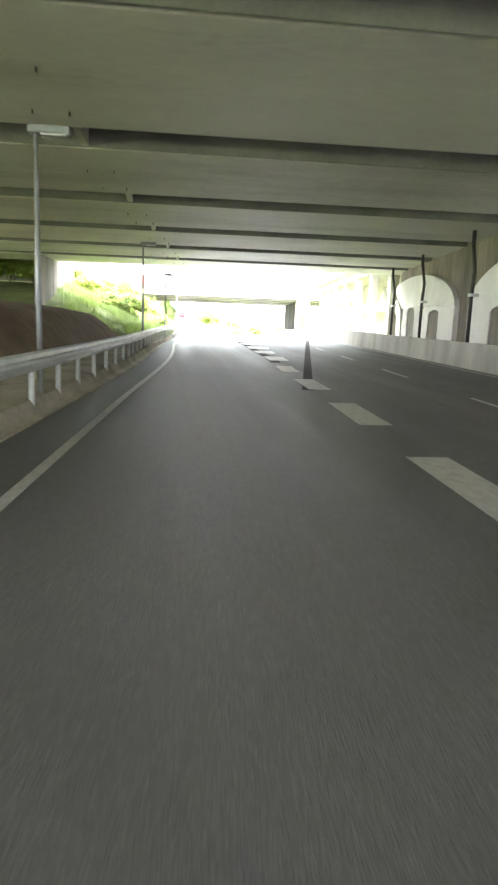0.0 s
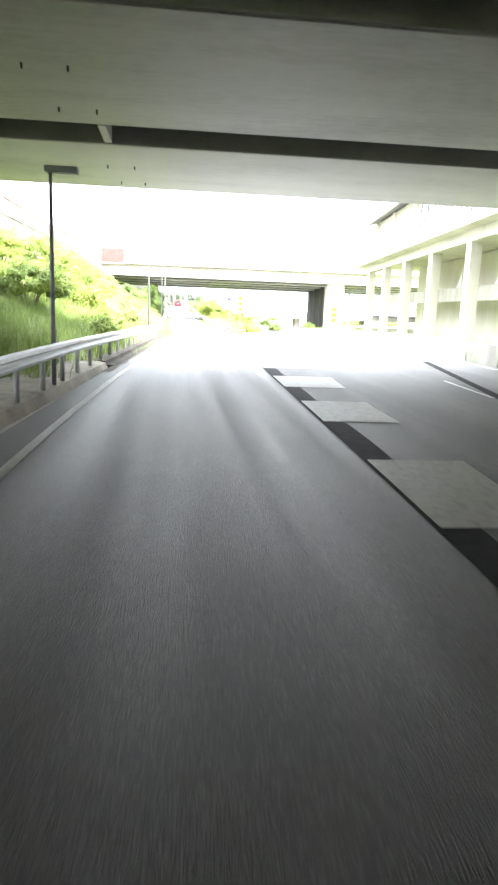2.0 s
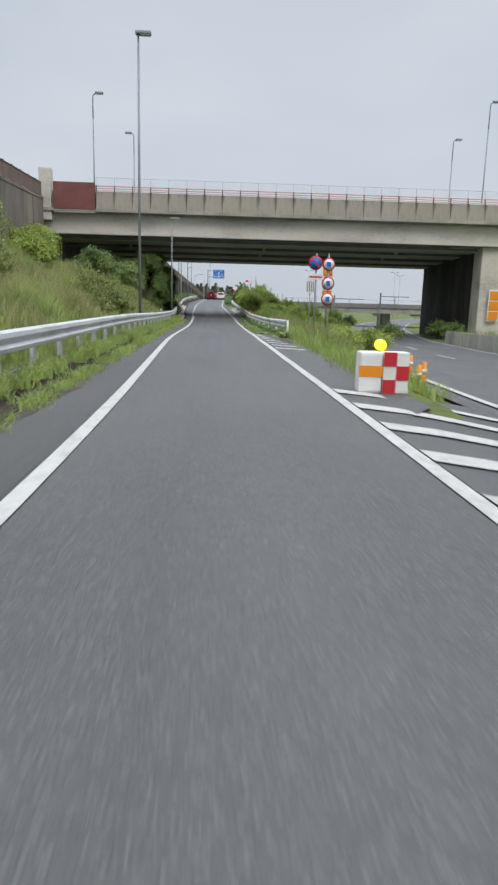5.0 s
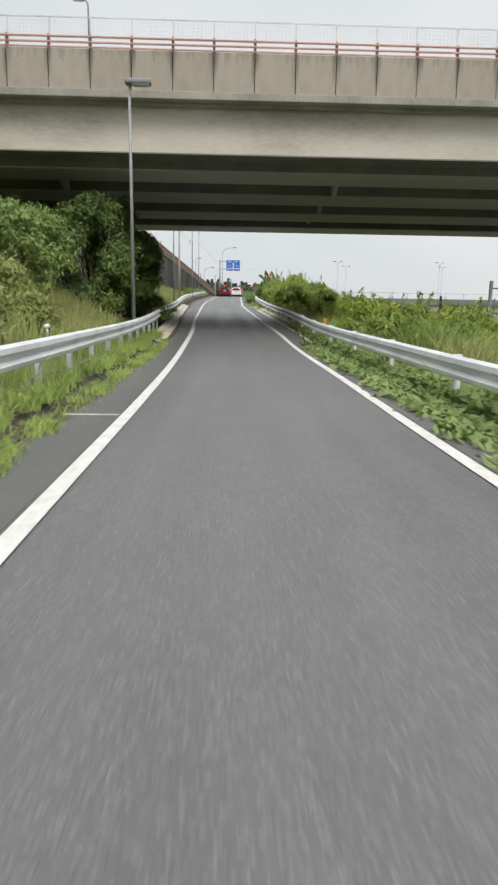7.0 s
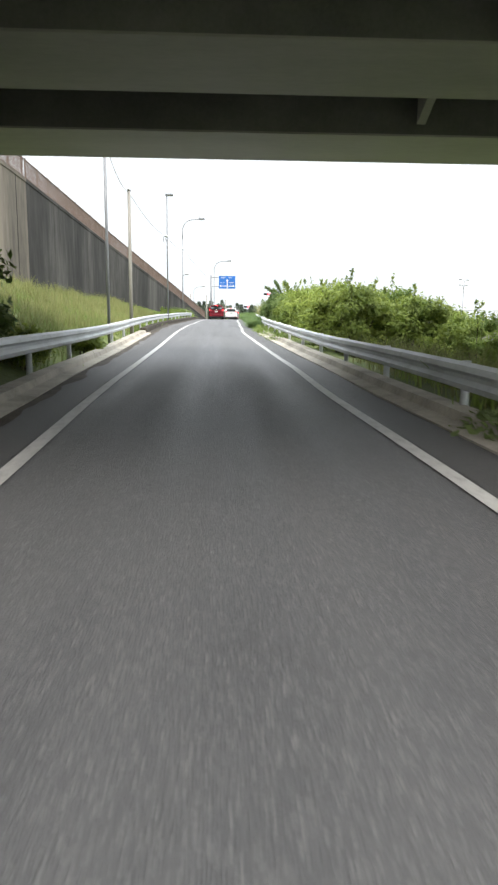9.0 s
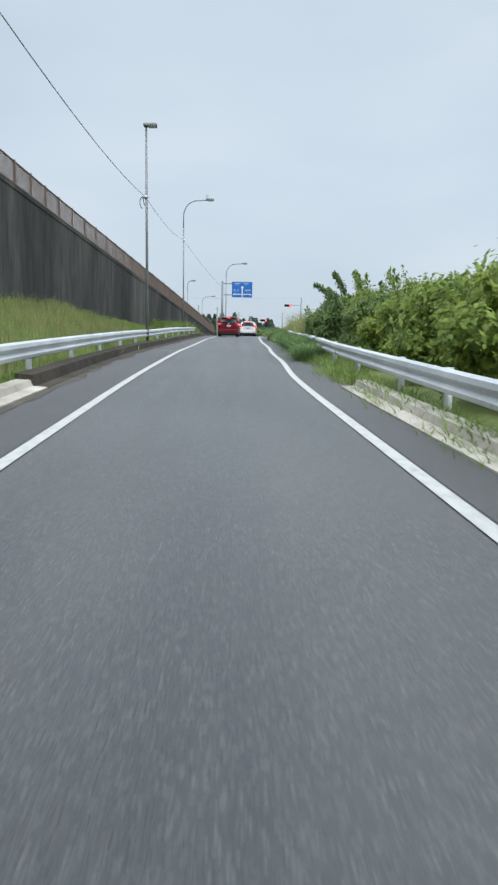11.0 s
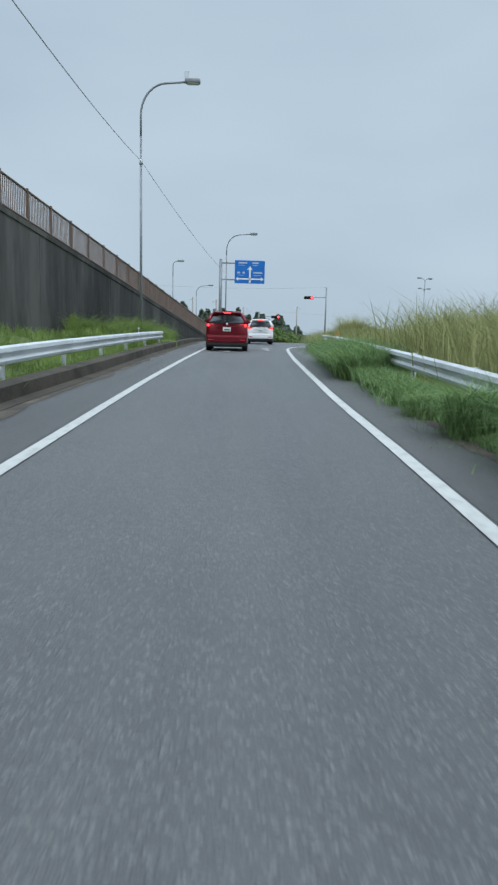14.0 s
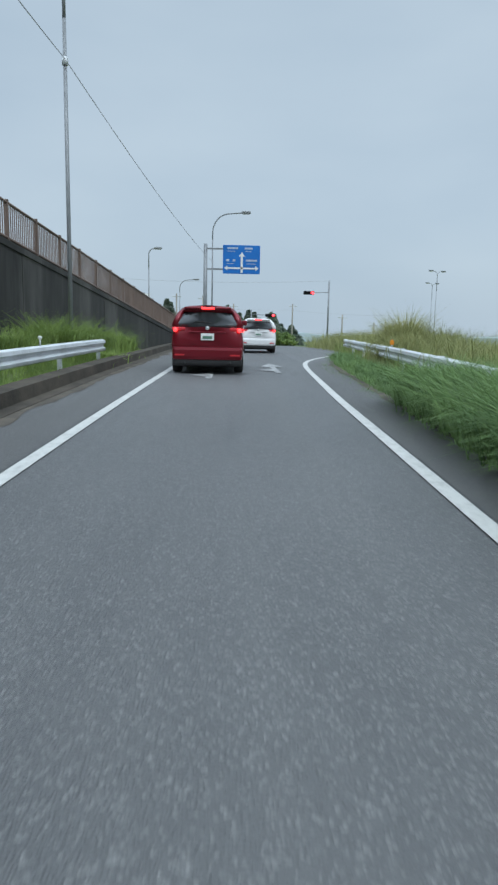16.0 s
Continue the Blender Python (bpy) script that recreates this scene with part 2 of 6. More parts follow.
BROWNRAIL = surface("brown_railing_paint", (0.13, 0.095, 0.075), (0.22, 0.16, 0.13), 0.6, 1.2, 20, 0.05)
CREAM = surface("cream_wall_render", (0.42, 0.4, 0.34), (0.6, 0.575, 0.5), 0.85, 0.4, 18, 0.1, stretch=(1, 1, 0.4))
WHITEWALL = surface("white_wall_paint", (0.6, 0.59, 0.55), (0.76, 0.75, 0.71), 0.8, 0.6, 20, 0.08, stretch=(1, 1, 0.4))
ROOF = surface("grey_roof_sheet", (0.12, 0.12, 0.12), (0.22, 0.22, 0.21), 0.6, 0.8, 20, 0.1)
GLASS = surface("dark_window_glass", (0.03, 0.035, 0.04), (0.06, 0.065, 0.07), 0.08, 1, 3, 0, spec=0.8)
DARKKERB = surface("mossy_dark_kerb", (0.022, 0.018, 0.013), (0.085, 0.07, 0.052), 0.95, 1.2, 16, 0.4)
# girder grey darkened to stand for shade between and under the girders
GIRDER_SHADE = surface("girder_shade_grey", (0.15, 0.148, 0.145), (0.25, 0.245, 0.235), 0.8, 0.6, 14, 0.1)
SOIL = surface("verge_soil", (0.15, 0.105, 0.075), (0.34, 0.255, 0.19), 0.95, 0.5, 9, 0.6, mid=(0.24, 0.175, 0.125))
GRASSGROUND = surface("grassy_ground", (0.07, 0.09, 0.025), (0.2, 0.21, 0.075), 0.95, 0.35, 6, 0.8, mid=(0.11, 0.145, 0.04), depth=0.05)
BLACK = surface("black_plastic", (0.012, 0.012, 0.013), (0.03, 0.03, 0.03), 0.5, 3, 30, 0.05)
TYRE = surface("tyre_rubber", (0.015, 0.015, 0.015), (0.035, 0.034, 0.033), 0.85, 4, 40, 0.1)
REDCAR = surface("metallic_red_paint", (0.14, 0.005, 0.013), (0.19, 0.008, 0.018), 0.28, 0.8, 40, 0, metal=0.35, spec=0.6)
WHITECAR = surface("white_car_paint", (0.72, 0.72, 0.72), (0.8, 0.8, 0.8), 0.25, 0.8, 40, 0, spec=0.6)
GREYCAR = surface("grey_car_paint", (0.2, 0.21, 0.22), (0.3, 0.31, 0.32), 0.25, 0.8, 40, 0, spec=0.6)
CHROME = surface("chrome", (0.6, 0.6, 0.6), (0.75, 0.75, 0.75), 0.15, 2, 20, 0, metal=1.0)
WHITEPLASTIC = surface("sign_white", (0.7, 0.7, 0.68), (0.82, 0.82, 0.8), 0.5, 2, 20, 0.02)
BLUESIGN = surface("sign_blue", (0.014, 0.13, 0.45), (0.024, 0.17, 0.55), 0.45, 1, 20, 0.01)
REDSIGN = surface("sign_red", (0.5, 0.02, 0.03), (0.6, 0.04, 0.05), 0.45, 1, 20, 0.01)
ORANGE = surface("sign_orange", (0.75, 0.24, 0.012), (0.85, 0.32, 0.02), 0.5, 1, 20, 0.02)
YELLOW = surface("dull_yellow_box", (0.42, 0.32, 0.03), (0.55, 0.42, 0.05), 0.6, 1, 20, 0.02)
BARK = surface("bark", (0.05, 0.04, 0.03), (0.13, 0.1, 0.075), 0.9, 4, 30, 0.5, stretch=(1, 1, 0.3))
LEAF = leafy("shrub_leaf", (0.115, 0.185, 0.032), (0.41, 0.49, 0.1))
WEED = leafy("creeping_weed_leaf", (0.1, 0.155, 0.045), (0.31, 0.4, 0.14))
DARKLEAF = leafy("dark_tree_leaf", (0.07, 0.125, 0.038), (0.26, 0.35, 0.1))
OLIVE = leafy("olive_weed_leaf", (0.12, 0.15, 0.04), (0.33, 0.36, 0.12))
BLADE = leafy("green_grass_blade", (0.13, 0.2, 0.04), (0.38, 0.49, 0.13))
LUSHBLADE = leafy("lush_dark_grass_blade", (0.075, 0.14, 0.045), (0.27, 0.4, 0.14))
DRYBLADE = leafy("pale_tall_grass", (0.18, 0.2, 0.06), (0.41, 0.41, 0.17))
# needle green paled and greyed, the distance haze is part of this colour
CONIFER = leafy("hazed_conifer_needles", (0.1, 0.135, 0.1), (0.2, 0.245, 0.17))
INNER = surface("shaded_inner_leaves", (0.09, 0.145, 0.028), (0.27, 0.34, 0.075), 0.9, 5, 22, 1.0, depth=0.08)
BRAKE = glowing("lit_brake_lamp", (1.0, 0.03, 0.03), 4.0)
REDLIGHT = glowing("lit_red_signal", (1.0, 0.04, 0.05), 7.0)
AMBER = glowing("amber_beacon", (1.0, 0.6, 0.02), 2.5)
CABLE = surface("weathered_grey_cable", (0.36, 0.36, 0.37), (0.46, 0.46, 0.47), 0.6, 2, 20, 0)
DIFFUSER = surface("lamp_glass", (0.5, 0.5, 0.48), (0.65, 0.65, 0.62), 0.3, 2, 20, 0)

# ---- mesh helpers ----


def part(name, data, material, parent=None, label=""):
    if isinstance(data, bmesh.types.BMesh):
        me = bpy.data.meshes.new(name)
        data.to_mesh(me)
        data.free()
    else:
        me = data
    me.materials.clear()
    me.materials.append(material)
    ob = new(name, me)
    ob.parent = parent
    if label:
        tagged(ob, label)
    return ob


def thing(name, place, label, category, group="", kind="", turn=0.0):
    ob = new(name)
    ob.empty_display_size = 0.2
    ob.matrix_basis = pose(*place, 0, 0, turn)
    return tagged(ob, label, category, group, kind)


def mesh(name, verts, faces, smooth=False):
    me = bpy.data.meshes.new(name)
    me.from_pydata(verts, [], faces)
    me.update()
    if smooth:
        me.polygons.foreach_set("use_smooth", [True] * len(me.polygons))
    return me


def box(bm, x0, x1, y0, y1, z0, z1, bevel=0.0, m=None):
    c = Matrix.Translation(((x0 + x1) / 2, (y0 + y1) / 2, (z0 + z1) / 2)) @ Matrix.Diagonal((x1 - x0, y1 - y0, z1 - z0, 1))
    r = bmesh.ops.create_cube(bm, size=1, matrix=(m @ c) if m else c)
    if bevel:
        es = list({e for v in r["verts"] for e in v.link_edges})
        bmesh.ops.bevel(bm, geom=es, offset=bevel, segments=2, affect="EDGES", profile=0.6)
    return bm


def boxed(*a, bevel=0.0):
    return box(bmesh.new(), *a, bevel=bevel)


def tube(points, radii, sides=10, caps=True):
    """A round tube through points, with one radius a point."""
    pts = [Vector(p) for p in points]
    verts, faces = [], []
    for i, p in enumerate(pts):
        t = (pts[min(i + 1, len(pts) - 1)] - pts[max(i - 1, 0)]).normalized()
        a = t.cross(Vector((0.31, 0.95, 0.05))).normalized()
        b = t.cross(a)
        for k in range(sides):
            w = 2 * math.pi * k / sides
            verts.append(p + (a * math.cos(w) + b * math.sin(w)) * radii[i])
    for i in range(len(pts) - 1):
        for k in range(sides):
            k2 = (k + 1) % sides
            faces.append((i * sides + k, i * sides + k2, (i + 1) * sides + k2, (i + 1) * sides + k))
    if caps:
        faces.append(tuple(range(sides))[::-1])
        faces.append(tuple((len(pts) - 1) * sides + k for k in range(sides)))
    return mesh("tube", verts, faces, True)


def curve(nodes, soft=4.0):
    """A smooth function of y through (y, value) nodes."""
    ys, vs = zip(*nodes)
    grid = np.arange(-70.0, 520.5, 0.5)
    table = np.mean([np.interp(grid + soft * k / 2, ys, vs) for k in (-2, -1, 0, 1, 2)], axis=0).tolist()
    last = len(table) - 2

    def value(y):
        u = (y + 70.0) * 2
        i = min(max(int(u), 0), last)
        f = min(max(u - i, 0.0), 1.0)
        return table[i] * (1 - f) + table[i + 1] * f
    return value


def ribbon(left, right, height, y0, y1, step=2.0, lift=0.0):
    """A strip along y between two edges given as functions of y."""
    n = max(1, round((y1 - y0) / step))
    verts, faces = [], []
    for i in range(n + 1):
        y = y0 + (y1 - y0) * i / n
        z = height(y) + lift
        verts += [(left(y), y, z), (right(y), y, z)]
    for i in range(n):
        faces.append((2 * i, 2 * i + 1, 2 * i + 3, 2 * i + 2))
    return mesh("strip", verts, faces)


def sweep(profile, xs, zs, y0, y1, step=2.0, closed=True):
    """A cross-section of (x, z) points drawn along y, at the offsets that xs(y) and zs(y) give."""
    n = max(1, round((y1 - y0) / step))
    k = len(profile)
    verts, faces = [], []
    for i in range(n + 1):
        y = y0 + (y1 - y0) * i / n
        verts += [(xs(y) + px, y, zs(y) + pz) for px, pz in profile]
    m = k if closed else k - 1
    for i in range(n):
        for j in range(m):
            a, b = i * k + j, i * k + (j + 1) % k
            faces.append((a, b, b + k, a + k))
    if closed:
        faces.append(tuple(range(k))[::-1])
        faces.append(tuple(n * k + j for j in range(k)))
    return mesh("sweep", verts, faces)


def smoothstep(a, b, x):
    t = min(1.0, max(0.0, (x - a) / (b - a)))
    return t * t * (3 - 2 * t)


# ---- the plan: lines of the road as functions of the way ahead ----
ZR = curve([(-60, -0.47), (46, -0.47), (55, -0.42), (65, -0.36), (72, -0.3), (80, -0.44), (89, -0.53),
            (105, -0.5), (113, -0.51), (120, -0.6), (127, -0.69), (140, -0.72), (146, -0.66), (151, -0.5), (156, -0.4), (163, -0.32), (169, -0.18), (180, 0.17),
            (190, 0.46), (198, 0.67), (205, 0.79), (211, 0.98), (220, 1.15), (229, 1.3), (245, 1.42), (260, 1.36), (290, 0.9), (340, -0.4), (500, -5)], 3.0)
XL = curve([(-60, -9.3), (5, -5.3), (17, -4.58), (23, -4.1), (30, -3.7), (38, -3.5), (46, -3.5), (53, -3.2), (58.8, -2.88), (63, -2.5), (67, -2.26), (71.3, -1.86), (77, -1.53), (81, -1.12), (86, -0.82), (90, -0.7), (97, -0.7), (106, -0.9), (114, -1.1), (124, -1.16),
            (130, -1.13), (135, -1.14), (144, -1.31), (150, -1.38), (157, -1.7), (165, -1.9), (184, -2.18), (190, -2.16), (197, -2.13), (201, -2.02), (205, -2.0), (211, -1.86), (218, -1.72), (223, -1.6), (229, -1.42), (260, -1.2), (320, -1)], 3.0)
XR = curve([(70, 2.0), (76, 2.1), (79, 2.33), (82, 2.46), (92, 2.5), (105, 2.33), (114.7, 2.26), (118, 2.33), (125, 2.31), (133, 2.34), (139, 2.28), (147, 2.3), (151, 2.18), (156, 2.0), (162, 2.05), (170, 1.85), (181, 1.5), (185, 1.45), (189, 1.6), (191, 1.6),
            (195, 1.57), (198, 1.66), (202, 1.78), (206, 1.82), (209.5, 1.78), (212, 1.82), (216, 1.92), (222.5, 2.1), (229, 2.4), (232, 2.58), (235, 2.95), (238, 3.8), (241, 5.0), (246, 6.0), (260, 6.2), (320, 6.5)], 1.5)
RAIL_L = curve([(-60, -10.6), (8, -6.3), (20, -5.45), (24, -5.2), (35, -4.85), (46, -4.5), (52, -4.12), (58, -3.85), (63, -3.55), (67, -3.28), (74, -3.05), (84, -2.5), (100, -2.4), (115, -2.5), (120, -2.6), (130, -2.7), (136, -2.6), (144, -2.75),
                (150, -2.9), (158, -3.2), (165, -3.45), (172, -3.62), (180, -3.95), (190, -4.15), (205, -4.1), (217, -3.85), (225, -3.7), (230, -3.45), (240, -3.3)], 4.0)
RAIL_R = curve([(100, 5.0), (106, 4.3), (112, 3.9), (118, 3.6), (121, 3.45), (135, 3.4), (146, 3.3), (155, 3.25), (166, 3.2), (180, 2.9), (186, 2.85), (190, 2.95), (195, 3.2), (200, 3.35), (207, 3.5), (213, 3.65), (223, 4.3), (230, 4.75), (236, 5.2), (244, 5.9)], 3.0)
KERB_L = curve([(-60, -10.2), (7, -6.2), (19.6, -5.3), (25.7, -4.92), (35, -4.55), (46, -4.22), (52.6, -3.85), (58, -3.5), (63, -3.08), (72, -2.4), (76, -2.25), (83, -1.85), (90, -1.7), (100, -1.72), (116, -1.82), (127, -2.0), (134, -1.97), (144, -2.08), (148, -2.2), (154, -2.35), (161, -2.8), (165, -2.92),
                (173, -3.17), (188, -3.55), (196, -3.55), (204, -3.38), (214, -2.92), (222, -2.86), (228, -2.75), (235, -2.6), (262, -2.4)], 2.0)
RAIL_H = curve([(-60, 1.15), (54, 1.15), (72, 0.85), (140, 0.85), (160, 0.86), (175, 0.84), (195, 0.78), (240, 0.76)])
MAIN_L = curve([(60, 5.0), (76, 4.65), (85, 5.1), (102, 5.35), (120, 7.4), (146, 11.0), (180, 18.0), (220, 30.0), (300, 62.0), (400, 110.0)])
DASH = curve([(-60, -1.5), (15, 4.1), (36, 5.8), (60, 7.5), (70, 8.2), (80, 8.7), (90, 8.65), (102, 8.75), (120, 11.0), (146, 14.9), (180, 22.0), (220, 34.0), (300, 66.0), (400, 114.0)])
MAIN_R = curve([(-60, 2.0), (17, 8.2), (36, 9.7), (50, 10.8), (65, 11.6), (90, 12.2), (102, 12.5), (120, 14.6), (146, 18.6), (180, 26.0), (220, 38.0), (300, 70.0), (400, 118.0)])
ZM = curve([(-60, -0.47), (46, -0.47), (55, -0.42), (65, -0.36), (72, -0.3), (80, -0.44), (89, -0.6), (105, -0.9), (125, -1.5), (146, -1.9), (200, -2.3), (500, -3)], 3.0)
WALL_X = curve([(-60, -16.0), (40, -14.5), (100, -13.6), (146, -13.4), (166, -12.6), (184, -11.3), (207, -9.6), (235, -5.7), (262, -2.4)], 2.0)
WALL_Z = curve([(-60, 7.6), (110, 7.9), (146, 8.7), (166, 9.4), (184, 9.1), (207, 7.5), (235, 4.4), (262, 1.6)], 2.0)


def ground_z(x, y):
    z = ZR(y)
    edge = RAIL_L(y) - 0.6
    if x < edge:
        d = edge - x
        steep = 0.10 + 0.38 * smoothstep(48, 75, y) - 0.12 * smoothstep(165, 200, y) - 0.3 * smoothstep(205, 240, y)
        top = 1.5 + 3.2 * smoothstep(48, 75, y) - 2.2 * smoothstep(165, 215, y) - 1.8 * smoothstep(205, 245, y)
        z += min(max(top, 0.3), d * max(steep, 0.05)) + 0.12 * noise.noise((x * 0.5, y * 0.4, 0)) * min(1, d)
        return z
    if y > 96 and x > XR(y) + 1.0:
        low = ZM(y) + 0.9 * smoothstep(150, 230, y) * smoothstep(30, 6, x)
        d = x - XR(y) - 1.0
        reach = min(9.0, max(1.6, MAIN_L(y) - XR(y) - 2.0))
        z += (low - z) * smoothstep(0.3 + 2.5 * smoothstep(170, 195, y), reach + 9 * smoothstep(170, 195, y), d)
        z += 0.15 * noise.noise((x * 0.4, y * 0.3, 5)) * smoothstep(0, 2, d)
        if MAIN_L(y) - 1.0 < x < MAIN_R(y) + 2.5:
            z = min(z, ZM(y) - 0.06)
        return z
    if y <= 96 and x > MAIN_R(y) + 0.6:
        return ZM(y) - 0.35 * smoothstep(0, 2, x - MAIN_R(y) - 0.6) + 0.1 * noise.noise((x * 0.3, y * 0.3, 9))
    if y > 60 and x > MAIN_L(y) - 1.2:
        z = min(z, ZM(y))
    return z - 0.12

# ---- ground and road ----
gx = sorted(set([-3000, -1200, -500, -200, -100, -60, -40, -30, -24, 3000, 1200, 500, 200, 120, 80, 60, 50, 42] + [round(-20 + 0.7 * i, 2) for i in range(80)]))
gy = sorted(set([-2500, -900, -300, -120, -60, 4500, 2000, 1000, 600, 450, 380, 340] + [round(-40 + 2 * i, 2) for i in range(180)]))
gverts = [(x, y, ground_z(min(max(x, -40), 60), min(max(y, -60), 320)) - 2.5 * smoothstep(300, 420, y) * 1.0) for y in gy for x in gx]
nx = len(gx)
gfaces = [(j * nx + i, j * nx + i + 1, (j + 1) * nx + i + 1, (j + 1) * nx + i) for j in range(len(gy) - 1) for i in range(nx - 1)]
ground = tagged(part("ground", mesh("ground", gverts, gfaces, True), GRASSGROUND), "grassy verge and field ground with bare soil", "ground", kind="structure")
road = tagged(part("road", ribbon(lambda y: KERB_L(y), lambda y: XR(y) + 1.15 if y > 97 else XR(y) + 0.2 if y > 76.4 else max(XR(y) + 1.0, 4.8), ZR, 60, 330, 1.5), ASPHALT), "single-lane worn grey asphalt ramp climbing to a junction", "road", kind="structure")
road_main = tagged(part("road", ribbon(lambda y: KERB_L(y) if y < 60.1 else min(MAIN_L(y) - 0.6, 4.7) if y < 76 else MAIN_L(y) - 0.5, lambda y: MAIN_R(y) + 0.5, ZM, -60, 400, 1.5, -0.002), ASPHALT),
                   "wide worn grey asphalt main carriageway", "road", kind="structure")


def marking(name, left, right, zf, y0, y1, label, lift=0.012, step=1.5):
    return tagged(part(name, ribbon(left, right, zf, y0, y1, step, lift), PAINT), label, "road marking", kind="structure")


marking("edge_line", lambda y: XL(y) - 0.075, lambda y: XL(y) + 0.075, ZR, -30, 262, "solid white painted edge line, slightly worn")
marking("edge_line", lambda y: XR(y) - 0.075, lambda y: XR(y) + 0.075, ZR, 76, 240, "solid white painted edge line, slightly worn")
marking("edge_line", lambda y: MAIN_L(y) - 0.08, lambda y: MAIN_L(y) + 0.08, ZM, 76, 300, "solid white painted edge line, slightly worn", 0.026)
marking("edge_line", lambda y: MAIN_R(y) - 0.08, lambda y: MAIN_R(y) + 0.08, ZM, -30, 300, "solid white painted edge line, slightly worn")
for k in range(22):
    y0 = 2.6 + 10.3 * k
    marking("lane_dash", lambda y: DASH(y) - 0.07, lambda y: DASH(y) + 0.07, ZM, y0, y0 + 4.0, "white painted lane dash")
BLOCK_L = curve([(-10, -1.3), (18.1, 0.15), (24.3, 0.42), (27.6, 0.64), (31.3, 0.94), (34.6, 1.08), (40.6, 1.28), (46.6, 1.5), (52.6, 1.64), (58, 1.76), (63.4, 1.9), (73, 1.92), (76, 2.05)], 1.0)
BLOCK_W = curve([(-10, 0.6), (27.6, 0.65), (31.3, 0.94), (37.7, 1.05), (40.7, 1.12), (46.7, 1.5), (52.8, 1.58), (58, 1.85), (66, 2.46), (76, 2.5)], 1.0)
for y0, y1 in ((-0.6, 2.7), (5.7, 9.0), (11.9, 15.2), (18.15, 21.4), (24.4, 27.6), (31.2, 34.5), (37.6, 40.6), (43.5, 46.6), (49.9, 52.7), (55.4, 58.2), (60.8, 63.45), (66.2, 68.7), (70.9, 73.1)):
    marking("lane_block", BLOCK_L, lambda y: BLOCK_L(y) + BLOCK_W(y), ZR, y0, y1, "broad white painted exit lane block, tyre-marked", 0.014, 1.0)


def gore_z(x, y):
    u = (x - XR(y)) / max(0.5, MAIN_L(y) - XR(y))
    return ZR(y) + (ZM(y) - ZR(y)) * smoothstep(0.1, 1.0, u)


gv, gf = [], []
for j in range(17):
    y = 75.2 + 1.5 * j
    for i in range(7):
        x = XR(y) + 0.1 + (MAIN_L(y) - XR(y) - 0.2) * i / 6
        gv.append((x, y, gore_z(x, y) + 0.004))
for j in range(16):
    gf += [(7 * j + i, 7 * j + i + 1, 7 * j + i + 8, 7 * j + i + 7) for i in range(6)]
tagged(part("gore", mesh("gore", gv, gf, True), ASPHALT), "worn grey asphalt of the gore between ramp and carriageway", "road", kind="structure")
for k in range(16):
    y0 = 76.2 + 1.5 * k
    a, b = XR(y0) + 0.08, MAIN_L(y0) - 0.08
    c, fall = a + 0.8 * (b - a), 0.0 if k == 0 else 0.55 * (b - a)
    row = [(a + (c - a) * u, y0 - fall * u) for u in (0, 0.25, 0.5, 0.75, 1)] + [(b, y0 - fall * 0.62)]
    vs = [(x, y, gore_z(x, y) + 0.024) for x, y in row] + [(x, y + 0.45, gore_z(x, y + 0.45) + 0.024) for x, y in row]
    tagged(part("zebra_stripe", mesh("zebra_stripe", vs, [(i, i + 1, i + 7, i + 6) for i in range(5)]), PAINT), "white painted hatching stripe of the gore", "road marking", kind="structure")
patch = part("tar_joint", ribbon(lambda y: BLOCK_L(y) - 0.06, lambda y: BLOCK_L(y) + 0.42 + 0.05 * noise.noise((y * 0.7, 2.2, 0)), ZR, 29.5, 61, 1.0, 0.008), TAR)
tagged(patch, "dark tar joint along the exit lane", "road joint", kind="structure")
patch = part("tar_joint", ribbon(lambda y: 0.7 + 0.2 * (y - 21.85), lambda y: 1.02 + 0.2 * (y - 21.85), ZM, 18, 66, 2.0, 0.008), TAR)
tagged(patch, "dark tar joint between the lanes", "road joint", kind="structure")

for k in range(8):
    y0 = 108.0 + 1.5 * k
    a, b = XR(y0) + 0.13, XR(y0) + (0.95 - 0.09 * k)
    vs = [(a, y0 + 0.75, ZR(y0) + 0.016), (b, y0 + 0.1, ZR(y0) + 0.016), (b, y0 + 0.5, ZR(y0) + 0.016), (a, y0 + 1.2, ZR(y0) + 0.016)]
    tagged(part("zebra_stripe", mesh("zebra_stripe", vs, [(0, 1, 2, 3)]), PAINT), "white painted hatching stripe on the shoulder", "road marking", kind="structure")

# gutters beside the ramp
KP = [(-0.28, -0.2), (0.28, -0.2), (0.28, 0.03), (0.02, 0.05), (-0.02, 0.16), (-0.28, 0.17)]
KP3 = [(-0.45, -0.2), (0.28, -0.2), (0.28, 0.03), (0.1, 0.06), (-0.02, 0.28), (-0.2, 0.32), (-0.45, 0.33)]
tagged(part("gutter", sweep(KP3, lambda y: KERB_L(y) - 0.26, lambda y: ZR(y) - 0.17 * smoothstep(40, 56, y), -40, 60), KERB), "pale concrete gutter kerb beside the asphalt", "kerb", kind="structure")
tagged(part("gutter", sweep(KP, lambda y: KERB_L(y) - 0.26, ZR, 60, 143), DARKKERB), "dark soiled kerb with grass growing over it", "kerb", kind="structure")
tagged(part("gutter", sweep(KP, lambda y: KERB_L(y) - 0.26, ZR, 143, 181), KERB), "pale concrete gutter kerb with dirt lines", "kerb", kind="structure")
KP2 = [(-0.3, -0.2), (0.28, -0.2), (0.28, 0.02), (0.06, 0.04), (0.03, 0.25), (-0.3, 0.27)]
